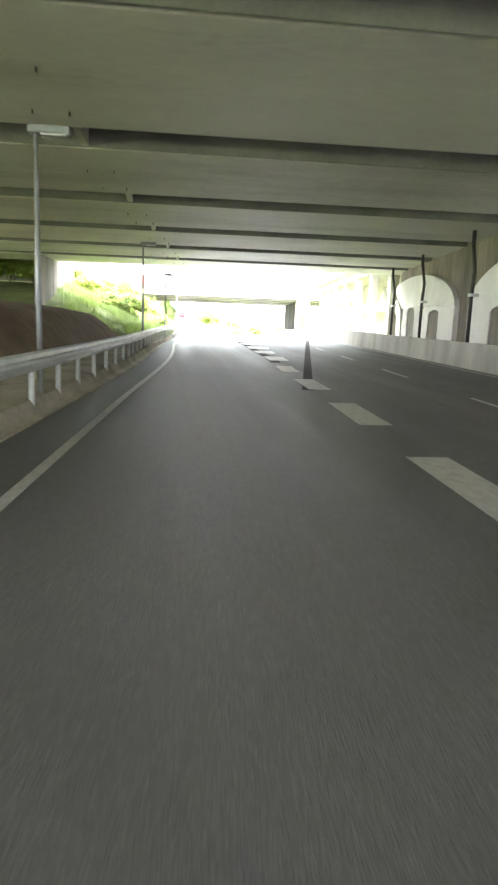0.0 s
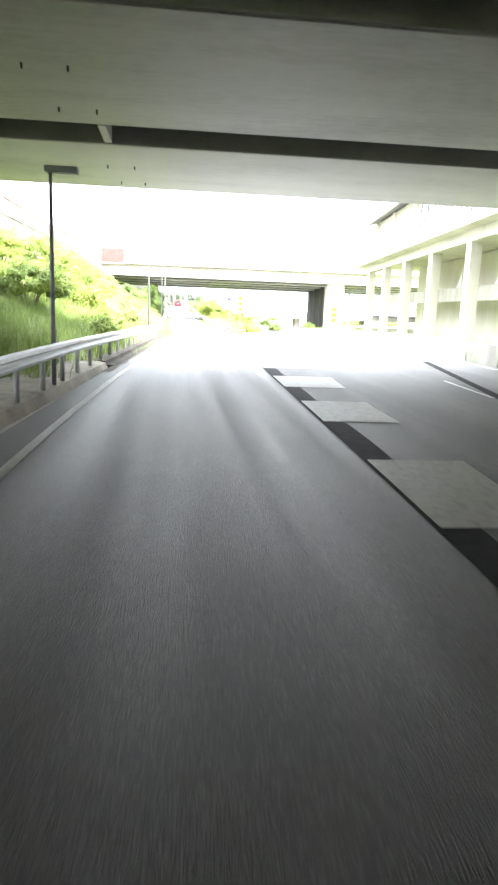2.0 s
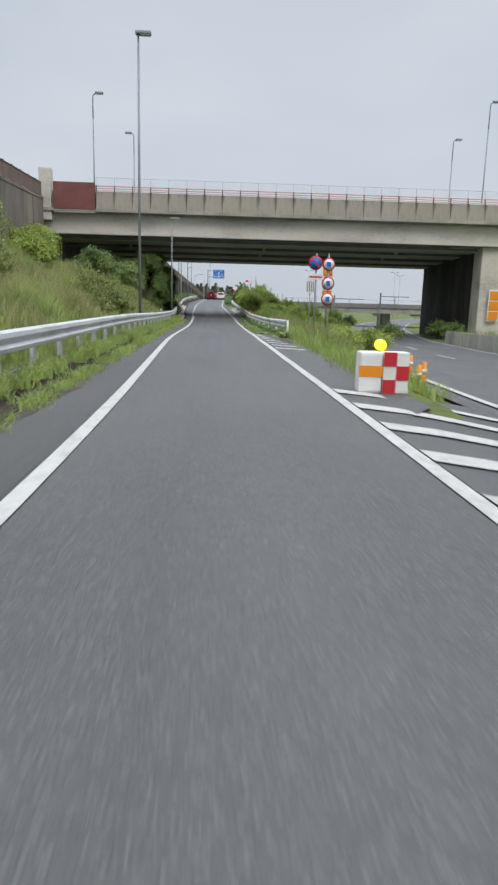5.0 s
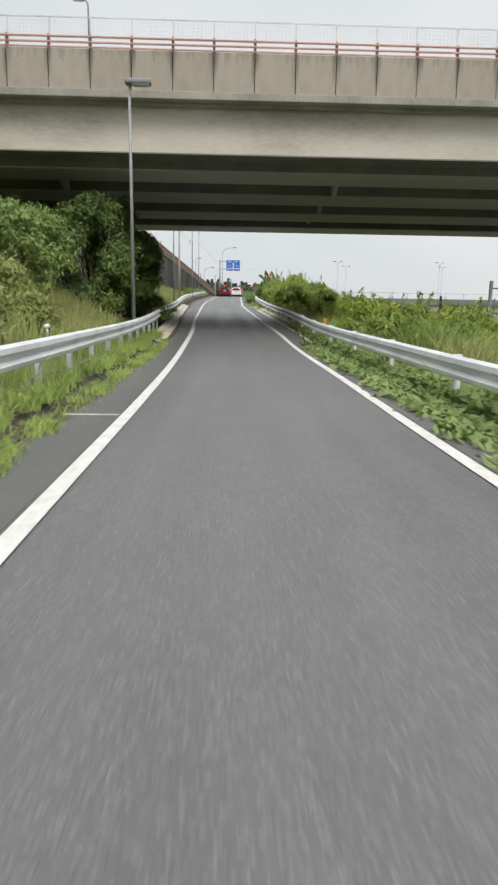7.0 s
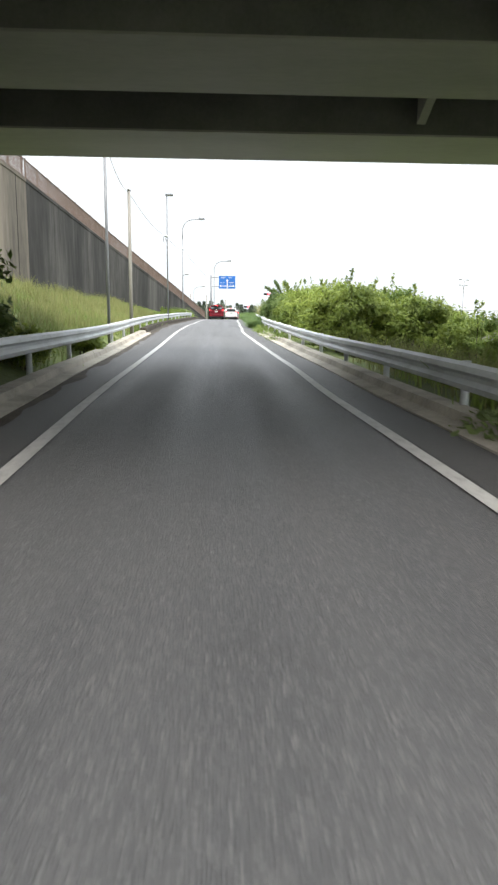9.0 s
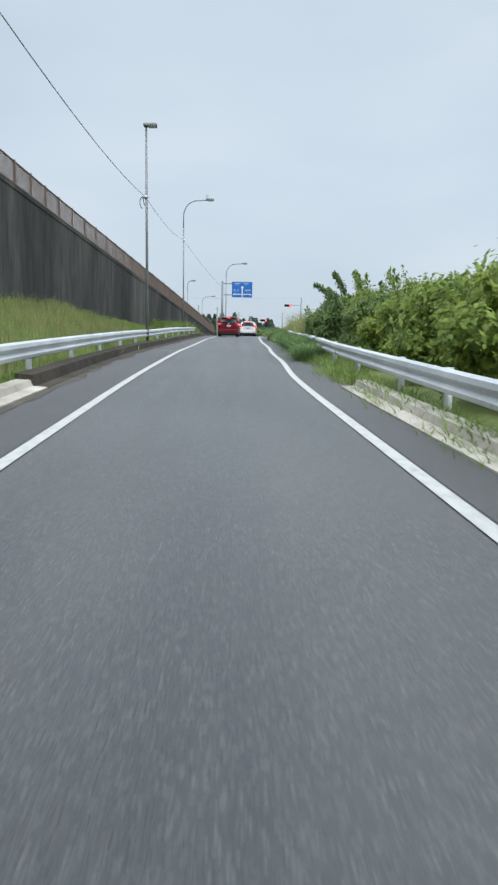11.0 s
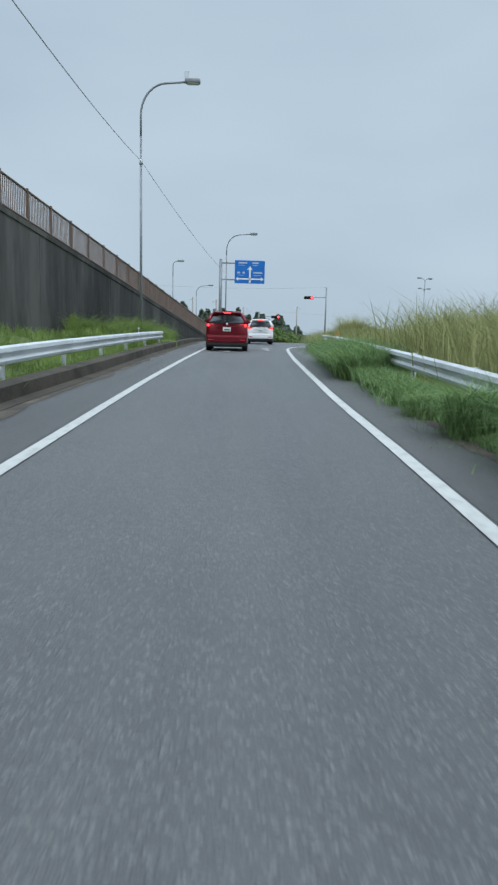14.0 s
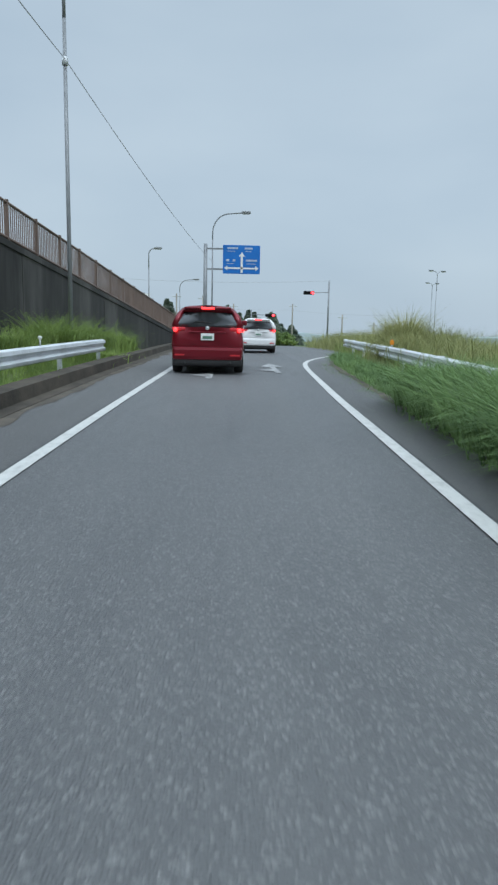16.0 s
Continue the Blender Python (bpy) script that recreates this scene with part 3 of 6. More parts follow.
tagged(part("gutter", sweep(KP2, lambda y: KERB_L(y) - 0.26, ZR, 181, 255), DARKKERB), "dark mossy kerb below the grass slope", "kerb", kind="structure")
tagged(part("gutter", sweep([(-p[0], p[1]) for p in KP][::-1], lambda y: XR(y) + 1.0, ZR, 142, 182), KERB), "dirty concrete kerb beside the asphalt", "kerb", kind="structure")

# concrete barrier on the far side of the main carriageway
tagged(part("barrier_wall", sweep([(-0.14, -0.3), (0.2, -0.3), (0.16, 1.16), (-0.06, 1.16)], lambda y: MAIN_R(y) + 0.65, ZM, -40, 63.9), CONCRETE), "low weathered concrete barrier wall under the overpass", "barrier", kind="structure")
tagged(part("barrier_wall", sweep([(-0.14, -0.3), (0.2, -0.3), (0.16, 0.88), (-0.06, 0.88)], lambda y: MAIN_R(y) + 0.65, ZM, 64, 140), CONCRETE), "long low weathered concrete barrier wall", "barrier", kind="structure")

# ---- bridge over the start ----
bridge_a = thing("overpass", (0, 0, 0), "wide overpass with pale box girders seen from below", "bridge", kind="structure")
A_END = 64.6
# girders 7 and 8 stand unseen behind the start, added to block skylight
for k in range(9):
    y1 = A_END - 9.2 * k
    bm = bmesh.new()
    v = [bm.verts.new(p) for p in ((-32, y1 - 7.0, 5.95), (24, y1 - 7.0, 6.05), (24, y1, 6.05), (-32, y1, 5.95), (-32, y1 - 7.1, 7.6), (24, y1 - 7.1, 7.7), (24, y1 + 0.1, 7.7), (-32, y1 + 0.1, 7.6))]
    for f in ((0, 1, 2, 3), (4, 7, 6, 5), (0, 4, 5, 1), (3, 2, 6, 7), (0, 3, 7, 4), (1, 5, 6, 2)):
        bm.faces.new([v[i] for i in f])
    part("box_girder", bm, PALEGIRDER, bridge_a)
    # plates coloured dark for the shade in each gap
    part("shade_plate", boxed(-32, 24, y1 - 7.2, y1 - 7.12, 6.0, 7.66), GIRDER_SHADE, bridge_a, "web plate between the girders, coloured dark for shade")
    part("shade_plate", boxed(-32, 24, y1 - 9.1, y1 - 7.2, 7.5, 7.6), GIRDER_SHADE, bridge_a, "added plate above the gap, coloured dark for shade")
    bm = bmesh.new()
    rib = -3.25 + 0.078 * (y1 - 64.6)
    for x in (rib - 21.0, rib, rib + 21.0):
        box(bm, x - 0.1, x + 0.1, y1 - 9.0, y1 - 7.2, 6.02, 7.5)
    part("diaphragm", bm, PALEGIRDER, bridge_a)
    for dy in (4.15, 1.3):
        for dx in (0.0, 0.85):
            x = -3.55 + dx + 0.078 * (y1 - dy - 60.45)
            part("drain_stub", tube([(x, y1 - dy, 6.05), (x, y1 - dy, 5.91), (x + 0.02, y1 - dy, 5.9)], [0.022, 0.022, 0.014], 8), BLACK, bridge_a, "short dark drain stub")
# deck reaches back over the unseen girders, lengthened to keep light out
part("deck", boxed(-32, 24, A_END - 82, A_END + 1.6, 7.66, 8.1), CONCRETE, bridge_a)
part("parapet", boxed(-32, 24, A_END + 1.2, A_END + 1.6, 8.0, 9.1), CONCRETE, bridge_a)

bverts, bfaces = [], []
for j in range(31):
    for i in range(17):
        y = 2 + 1.6 * j
        x = RAIL_L(y) - 13.5 + 0.78 * i
        hump = 1.75 * smoothstep(-1.2, -3.4, x - RAIL_L(y)) * smoothstep(52, 36, y) * smoothstep(-13.5, -9, x - RAIL_L(y))
        bverts.append((x, y, ground_z(x, y) - 0.1 + hump + 0.12 * noise.noise((x * 0.6, y * 0.5, 3)) * min(1, hump * 2)))
for j in range(30):
    for i in range(16):
        k = j * 17 + i
        bfaces.append((k, k + 1, k + 18, k + 17))
tagged(part("soil_bank", mesh("soil_bank", bverts, bfaces, True), SOIL), "bare reddish brown soil bank under the overpass", "bank", kind="structure")

# ---- bridge across the ramp ----
BY, BF = 146.1, 164.4
bridge_b = thing("overpass", (0, 0, 0), "concrete and steel overpass crossing the ramp, rust-red rail and mesh fence on top", "bridge", kind="structure")


def low(y):
    return 5.82 - 0.8 * (y - 147) / 17.4


pm = None
for k in range(62):
    if pm is None:
        o = part("parapet_panel", boxed(-0.715, 0.715, 0, 0.3, 7.98, 9.3, bevel=0.015), PANEL, bridge_b)
        pm = o.data
    else:
        o = part("parapet_panel", pm, PANEL, bridge_b)
    o.location = (-8.46 + 1.455 * k, BY, 0)
part("parapet_core", boxed(-40, 82, BY + 0.302, BY + 0.4, 7.6, 9.28), CONCRETE, bridge_b)
part("slab_edge", boxed(-40, 82, BY - 0.12, BY + 1.6, 7.72, 7.978, bevel=0.02), CONCRETE, bridge_b)
part("deck", boxed(-40, 82, BY + 1.0, BF, 7.3, 7.6), CONCRETE, bridge_b)
part("parapet", boxed(-40, 82, BF - 0.35, BF, 7.6, 9.0), CONCRETE, bridge_b)
part("slab_soffit", boxed(-40, 82, BY + 0.7, BY + 1.6, 7.5, 7.716), CONCRETE, bridge_b)
part("front_girder", boxed(-40, 82, BY + 0.58, BY + 0.7, 6.06, 7.718), FASCIA, bridge_b, "weathered pale front girder")
for y0, y1 in ((148.3, 150.4), (152.7, 155.0), (157.5, 159.8), (162.2, 164.3)):
    bm = bmesh.new()
    v = [bm.verts.new((x, y, z)) for x in (-40, 82) for y, z in ((y0, low(y0)), (y1, low(y1)), (y1 + 0.1, 7.28), (y0 - 0.1, 7.28))]
    for f in ((0, 1, 2, 3), (7, 6, 5, 4), (0, 4, 5, 1), (1, 5, 6, 2), (2, 6, 7, 3), (3, 7, 4, 0)):
        bm.faces.new([v[n] for n in f])
    bmesh.ops.recalc_face_normals(bm, faces=bm.faces)
    # girder sides get the dark colour in place of shade
    part("box_girder", bm, GIRDER_SHADE, bridge_b, "steel box girder, webs coloured dark for shade")
    bm = bmesh.new()
    v = [bm.verts.new((x, y, z)) for x in (-40, 82) for y, z in ((y0 - 0.04, low(y0) - 0.05), (y1 + 0.04, low(y1) - 0.05), (y1 + 0.04, low(y1) - 0.004), (y0 - 0.04, low(y0) - 0.004))]
    for f in ((0, 1, 2, 3), (7, 6, 5, 4), (0, 4, 5, 1), (1, 5, 6, 2), (2, 6, 7, 3), (3, 7, 4, 0)):
        bm.faces.new([v[n] for n in f])
    bmesh.ops.recalc_face_normals(bm, faces=bm.faces)
    part("bottom_plate", bm, GIRDER, bridge_b, "pale painted bottom plate")
for y0, y1 in ((150.55, 152.55), (155.15, 157.35), (159.95, 162.05)):
    # plate added over each gap, its dark colour stands for shade
    part("gap_shade_plate", boxed(-40, 82, y0, y1, 7.1, 7.2), GIRDER_SHADE, bridge_b, "added plate above the gap between girders, coloured dark for shade")
    for x in (-19.4, -7.2, 4.9, 17.1):
        bm = bmesh.new()
        v = [bm.verts.new(p) for p in ((x - 0.1, y0 + 0.02, 7.05), (x - 0.1, y1 - 0.02, 7.05), (x - 0.1, y1 - 0.02, 5.3), (x - 0.1, y0 + 0.02, 6.2), (x + 0.1, y0 + 0.02, 7.05), (x + 0.1, y1 - 0.02, 7.05), (x + 0.1, y1 - 0.02, 5.3), (x + 0.1, y0 + 0.02, 6.2))]
        for f in ((0, 1, 2, 3), (7, 6, 5, 4), (0, 4, 5, 1), (1, 5, 6, 2), (2, 6, 7, 3), (3, 7, 4, 0)):
            bm.faces.new([v[n] for n in f])
        bmesh.ops.recalc_face_normals(bm, faces=bm.faces)
        part("cross_frame", bm, GIRDER, bridge_b)
# stiffeners and the flange below take the dark colour that stands for shade
for k in range(22):
    x = -16.4 + 1.73 * k
    part("stiffener", boxed(x - 0.04, x + 0.04, BY + 0.72, BY + 2.05, 6.07, 7.25), GIRDER_SHADE, bridge_b)
part("bottom_flange", boxed(-40, 82, BY + 0.56, BY + 2.1, 6.0, 6.06, bevel=0.02), GIRDER_SHADE, bridge_b)
rail = thing("bridge_railing", (0, BY + 0.18, 9.3), "faded red double-tube bridge railing on posts", "railing", kind="structure")
for z, r in ((0.1, 0.035), (0.26, 0.04), (0.44, 0.045)):
    part("tube", tube([(-9.3, 0, z), (78, 0, z)], [r, r], 8), REDRAIL, rail)
fence = thing("bridge_fence", (0, BY + 0.35, 9.3), "pale grey wire mesh fence above the bridge railing", "fence", kind="structure")
postm, fpost = None, None
for k in range(60):
    x = -9.18 + 1.455 * k
    if postm is None:
        a = part("post", boxed(-0.045, 0.045, -0.03, 0.1, 0, 0.5, bevel=0.01), REDPANEL, rail, "darker red post")
        b = part("fence_post", boxed(-0.025, 0.025, -0.025, 0.025, 0, 1.12), STEEL, fence)
        postm, fpost = a.data, b.data
    else:
        a = part("post", postm, REDPANEL, rail)
        b = part("fence_post", fpost, STEEL, fence)
    a.location.x, b.location.x = x, x
bm = bmesh.new()
for i in range(640):
    x = -9.2 + 0.136 * i
    box(bm, x - 0.004, x + 0.004, -0.004, 0.004, 0.45, 1.1)
for z in (0.5, 0.62, 0.74, 0.86, 0.98):
    box(bm, -9.2, 77.7, -0.003, 0.003, z, z + 0.007)
box(bm, -9.2, 77.7, -0.018, 0.018, 1.09, 1.13)
part("mesh_panel", bm, STEEL, fence)
panel = thing("noise_panel", (-10.95, BY - 0.05, 7.6), "dull dark red panel at the end of the bridge parapet", "panel")
part("board", boxed(-1.6, 1.7, -0.1, 0.25, 0.25, 2.35, bevel=0.04), REDPANEL, panel)
part("base", boxed(-1.6, 1.7, -0.05, 0.2, 0.0, 0.25), CONCRETE, panel)
# side of the pier, its shade put into a near-black colour
tagged(part("pier", boxed(23.42, 25.98, BY + 2.9, BF - 0.5, -2.6, 5.9), BLACKWALL), "long concrete wall behind the pier, coloured dark for its shade", "pier", kind="structure")
tagged(part("pier", boxed(23.3, 26.1, BY + 0.95, BY + 2.9, -2.6, 6.0, bevel=0.08), FASCIA), "massive concrete pier of the overpass", "pier", kind="structure")
tagged(part("pier", boxed(20.8, 29, BY + 1.6, BF - 0.3, 5.9, 7.35, bevel=0.05), CONCRETE), "concrete cross beam on the overpass pier", "pier", kind="structure")
tagged(part("abutment", boxed(-15, -12.9, BY + 0.9, BF - 0.2, -1.0, 7.4, bevel=0.05), DARKCONC), "dark stained concrete bridge abutment", "abutment", kind="structure")

# ---- retaining wall with railing ----
for y0, y1 in ((58, 146), (164.4, 187), (187, 262)):
    tagged(part("retaining_wall", sweep([(-0.6, -9.5), (0.0, -9.5), (0.0, -0.2), (0.04, -0.18), (0.04, 0), (-0.6, 0)], WALL_X, WALL_Z, y0, y1, 3.0), DARKCONC if y0 < 180 else BLACKWALL),
           "tall dark stained concrete retaining wall beside the grass slope", "wall", kind="structure")
    y = y0 + 5.0
    while y < y1:
        tagged(part("wall_joint", boxed(WALL_X(y) - 0.1, WALL_X(y) + 0.012, y - 0.035, y + 0.035, WALL_Z(y) - 9.4, WALL_Z(y) - 0.21), BLACKWALL), "dark vertical joint in the retaining wall", "joint", kind="structure")
        y += 8.0
    wr = thing("wall_railing", (0, 0, 0), "brown painted steel railing with upright bars on the wall", "railing", kind="structure")
    for z in (0.12, 1.12):
        n = int((y1 - y0) / 3)
        pts = [(WALL_X(y0 + (y1 - y0) * i / n) - 0.1, y0 + (y1 - y0) * i / n, WALL_Z(y0 + (y1 - y0) * i / n) + z) for i in range(n + 1)]
        part("handrail", tube(pts, [0.045] * len(pts), 6), BROWNRAIL, wr)
    bm = bmesh.new()
    y = y0 + 0.2
    while y < y1:
        if y > 90:
            box(bm, WALL_X(y) - 0.115, WALL_X(y) - 0.085, y - 0.016, y + 0.016, WALL_Z(y) + 0.12, WALL_Z(y) + 1.12)
        y += 0.13
    part("bars", bm, BROWNRAIL, wr)
    pm = None
    y = y0 + 0.3
    while y < y1:
        if pm is None:
            o = part("post", boxed(-0.05, 0.05, -0.05, 0.05, -0.05, 1.2), BROWNRAIL, wr)
            pm = o.data
        else:
            o = part("post", pm, BROWNRAIL, wr)
        o.location = (WALL_X(y) - 0.1, y, WALL_Z(y))
        y += 2.0
tagged(part("upper_road", sweep([(-30, -1.2), (-0.7, -1.2), (-0.7, -0.35), (-30, -0.35)], WALL_X, WALL_Z, 58, 262, 4.0), ASPHALT), "raised asphalt road behind the retaining wall", "road", kind="structure")

# ---- guard rails ----
WB = [(0.0, 0.0), (0.07, 0.03), (0.085, 0.09), (0.02, 0.14), (0.02, 0.19), (0.085, 0.24), (0.07, 0.31), (0.0, 0.345), (-0.008, 0.345), (0.062, 0.31), (0.076, 0.24), (0.012, 0.19), (0.012, 0.14), (0.076, 0.09), (0.062, 0.03), (-0.008, 0.0)]
RPOST = None


def guard_rail(xs, y0, y1, side, gap, label):
    global RPOST
    g = thing("guard_rail", (0, 0, 0), label, "guard rail", kind="structure")
    y = y0
    while y < y1 - 0.1:
        e = min(y + 4.0, y1)
        pr = WB if side > 0 else [(-p[0], p[1]) for p in WB][::-1]
        part("beam", sweep(pr, xs, lambda v: ZR(v) + (RAIL_H(v) if side > 0 else 0.72) - 0.345, y, e + 0.08, 1.0), STEEL, g)
        y = e
    y = y0 + 0.4
    while y < y1:
        if RPOST is None:
            o = part("post", tube([(0, 0, -0.5), (0, 0, 0.72)], [0.057, 0.057], 10), STEEL, g)
            RPOST = o.data
        else:
            o = part("post", RPOST, STEEL, g)
        o.location = (xs(y) - 0.1 * side, y, ZR(y) + (RAIL_H(y) - 0.75 if side > 0 else 0))
        y += gap
    return g


guard_rail(RAIL_L, -32, 86, 1, 2.0, "galvanised W-beam guard rail on round posts under the overpass")
guard_rail(RAIL_L, 86, 150, 1, 2.0, "galvanised W-beam guard rail above the grassy gutter")
guard_rail(RAIL_L, 150, 230.5, 1, 4.0, "galvanised W-beam guard rail along the grass slope")
guard_rail(RAIL_R, 117.5, 180, -1, 4.0, "galvanised W-beam guard rail with weeds growing round it")
guard_rail(RAIL_R, 180, 243, -1, 4.0, "galvanised W-beam guard rail half hidden by tall grass")

for y in (128.4, 196.2):
    tagged(part("cross_mark", ribbon(lambda v: XL(v) - 0.82, lambda v: XL(v) - 0.1, ZR, y, y + 0.07, 0.07, 0.012), PAINT), "thin pale cross mark painted on the shoulder", "road marking", kind="structure")

tagged(part("apron", ribbon(lambda y: RAIL_L(y) - 1.6, lambda y: KERB_L(y) - 0.6, lambda y: ZR(y) + 0.34 - 0.2 * smoothstep(40, 56, y), -40, 60, 2.0), KERB), "dusty concrete apron under the guard rail", "apron", kind="structure")

# shoulders and drifts of dust along the kerbs
tagged(part("shoulder", ribbon(lambda y: XR(y) + 0.11, lambda y: XR(y) + 1.14, ZR, 112, 236, 1.5, 0.005), SHOULDER), "dark dusty asphalt shoulder beside the edge line", "shoulder", kind="structure")
tagged(part("shoulder", ribbon(lambda y: KERB_L(y), lambda y: XL(y) - 0.11, ZR, 60, 250, 1.5, 0.005), SHOULDER), "dark dusty asphalt shoulder beside the edge line", "shoulder", kind="structure")
tagged(part("dust_drift", ribbon(lambda y: KERB_L(y) - 0.05, lambda y: KERB_L(y) + 0.2 + 0.22 * noise.noise((y * 0.5, 3.1, 0)) + 0.08 * noise.noise((y * 2.2, 0.4, 0)), ZR, 58, 250, 0.4, 0.011), DUST), "brown dust and soil along the kerb", "dust", kind="structure")
tagged(part("dust_drift", ribbon(lambda y: XR(y) + 0.85 + 0.2 * noise.noise((y * 0.6, 7.1, 0)) + 0.08 * noise.noise((y * 2.4, 5.4, 0)), lambda y: XR(y) + 1.4, ZR, 112, 240, 0.4, 0.013), DUST), "brown dust and dead stalks along the grass", "dust", kind="structure")

tagged(part("verge_soil", ribbon(lambda y: RAIL_L(y) - 0.5, lambda y: KERB_L(y) - 0.5, ZR, 60, 143, 2.0, 0.1), DUST), "bare brown soil between the guard rail and the kerb", "soil", kind="structure")
tagged(part("end_post", boxed(-13.7, -12.75, BY, BY + 0.9, 7.0, 11.0, bevel=0.05), FASCIA), "square concrete end post of the bridge parapet", "post", kind="structure")

# ---- downpipes, arches and building beyond the barrier ----


def FX(y):
    return 10.2 + 0.112 * y


arcade = thing("arcade_wall", (0, 0, 0), "grey concrete wall with pale painted arch reliefs under the overpass", "wall", kind="structure")


def AX(y):
    return FX(y) + 1.9 + 0.05 * min(0.0, y - 70) - 1.5 * smoothstep(70, 60, y)


wall_pts = [(AX(y), y) for y in (-30, 0, 20, 40, 50, 60, 65, 69)]
bm = bmesh.new()
vs = []
for x, y in wall_pts:
    vs.append([bm.verts.new((x + dx, y, z)) for dx, z in ((0, -1.5), (0, 6.3), (0.8, 6.3), (0.8, -1.5))])
for a, b in zip(vs, vs[1:]):
    for i in range(4):
        bm.faces.new((a[i], b[i], b[(i + 1) % 4], a[(i + 1) % 4]))
bm.faces.new(vs[-1])
bm.faces.new(vs[0][::-1])
part("backing", bm, DARKCONC, arcade)


def arch_ring(y0, y1, zbase, zside, ztop, band, out, depth, material, name):
    """A raised arch band between y0 and y1 on the wall face."""
    bm = bmesh.new()
    rows = []
    n = 18
    for i in range(n + 5):
        if i < 2:
            yo, zo, yi = y0, zbase + (zside - zbase) * i / 2, y0 + band
        elif i > n + 2:
            yo, zo, yi = y1, zside - (zside - zbase) * (i - n - 2) / 2, y1 - band
        else:
            a = math.pi * (i - 2) / n
            c, r = (y0 + y1) / 2, (y1 - y0) / 2
            yo, zo, yi = c - r * math.cos(a), zside + (ztop - zside) * math.sin(a), c - (r - band) * math.cos(a)
        zi = zo if (i < 2 or i > n + 2) else zside + (ztop - band - zside) * math.sin(math.pi * (i - 2) / n)
        x = AX(yo) - out
        rows.append([bm.verts.new(p) for p in ((x, yo, zo), (x, yi, zi), (x + depth, yi, zi), (x + depth, yo, zo))])
    for a, b in zip(rows, rows[1:]):
        for k in range(4):
            bm.faces.new((a[k], b[k], b[(k + 1) % 4], a[(k + 1) % 4]))
    part(name, bm, material, arcade)


for c in (53.5, 22.5, -8.5):
    arch_ring(c - 14, c + 14, -1, 2.6, 5.2, 2.4, 0.32, 0.4, WHITEWALL, "arch_band")
    for o in (-8.2, 0, 8.2):
        arch_ring(c + o - 3.6, c + o + 3.6, -1, 2.1, 4.0 if o == 0 else 3.6, 1.1, 0.26, 0.3, WHITEWALL, "small_arch")
for y in (57, 45, 33, 21):
    x = AX(y) - 1.0
    pipe = thing("downpipe", (x, y, 0), "dark bent drain pipe running down from the girders", "pipe", kind="structure")
    part("pipe", tube([(-0.2, 0, -0.5), (-0.2, 0, 3.0), (0.0, 0.3, 4.2), (-0.5, -0.4, 5.4), (-0.5, -0.4, 6.1)], [0.1] * 5, 8), BLACK, pipe)
    part("bracket", boxed(-0.3, 0.1, -0.2, 0.2, 2.9, 3.05), STEEL, pipe)

hall = thing("station_building", (0, 0, 0), "cream two-storey building raised on a row of square columns", "building")
COLS = [125.5 - 10.25 * k for k in range(7)]
for y in COLS:
    bm = boxed(FX(y) - 0.42, FX(y) + 0.42, y - 0.42, y + 0.42, -1.6, 7.2, bevel=0.04)
    part("column", bm, CREAM, hall)


def along(y0, y1, dx0, dx1, z0, z1, z2=None, z3=None):
    """A long block that follows the front of the building."""
    bm = bmesh.new()
    r = []
    for y in (y0, y1):
        x = FX(y)
        r.append([bm.verts.new(p) for p in ((x + dx0, y, z0), (x + dx1, y, z0 if z2 is None else z2), (x + dx1, y, z1 if z3 is None else z3), (x + dx0, y, z1))])
    for i in range(4):
        bm.faces.new((r[0][i], r[1][i], r[1][(i + 1) % 4], r[0][(i + 1) % 4]))
    bm.faces.new(r[0][::-1])
    bm.faces.new(r[1])
    bmesh.ops.recalc_face_normals(bm, faces=bm.faces)
    return bm


part("balcony_slab", along(58, 131, -1.6, 9, 7.65, 8.35), CREAM, hall)
part("edge_beam", along(60, 129.5, -0.45, 0.45, 6.85, 7.65), CREAM, hall)
part("upper_wall", along(60, 129, 0.6, 9, 8.35, 13.1), CREAM, hall)
part("roof", along(59, 130.4, -0.6, 9.5, 13.1, 13.4, 15.8, 16.1), ROOF, hall)
part("eave_board", along(58.7, 130.7, -0.85, -0.65, 12.9, 13.5), CREAM, hall)
part("lower_wall", along(62, 124, 6.0, 6.5, -1.5, 7.6), CREAM, hall, "shaded cream back wall under the building")
part("ramp_parapet", along(62, 132, 3.0, 3.3, 3.0, 4.2), CONCRETE, hall)
for y in COLS:
    part("pilaster", along(y - 0.35, y + 0.35, 0.2, 0.6, 8.35, 13.0), CREAM, hall)
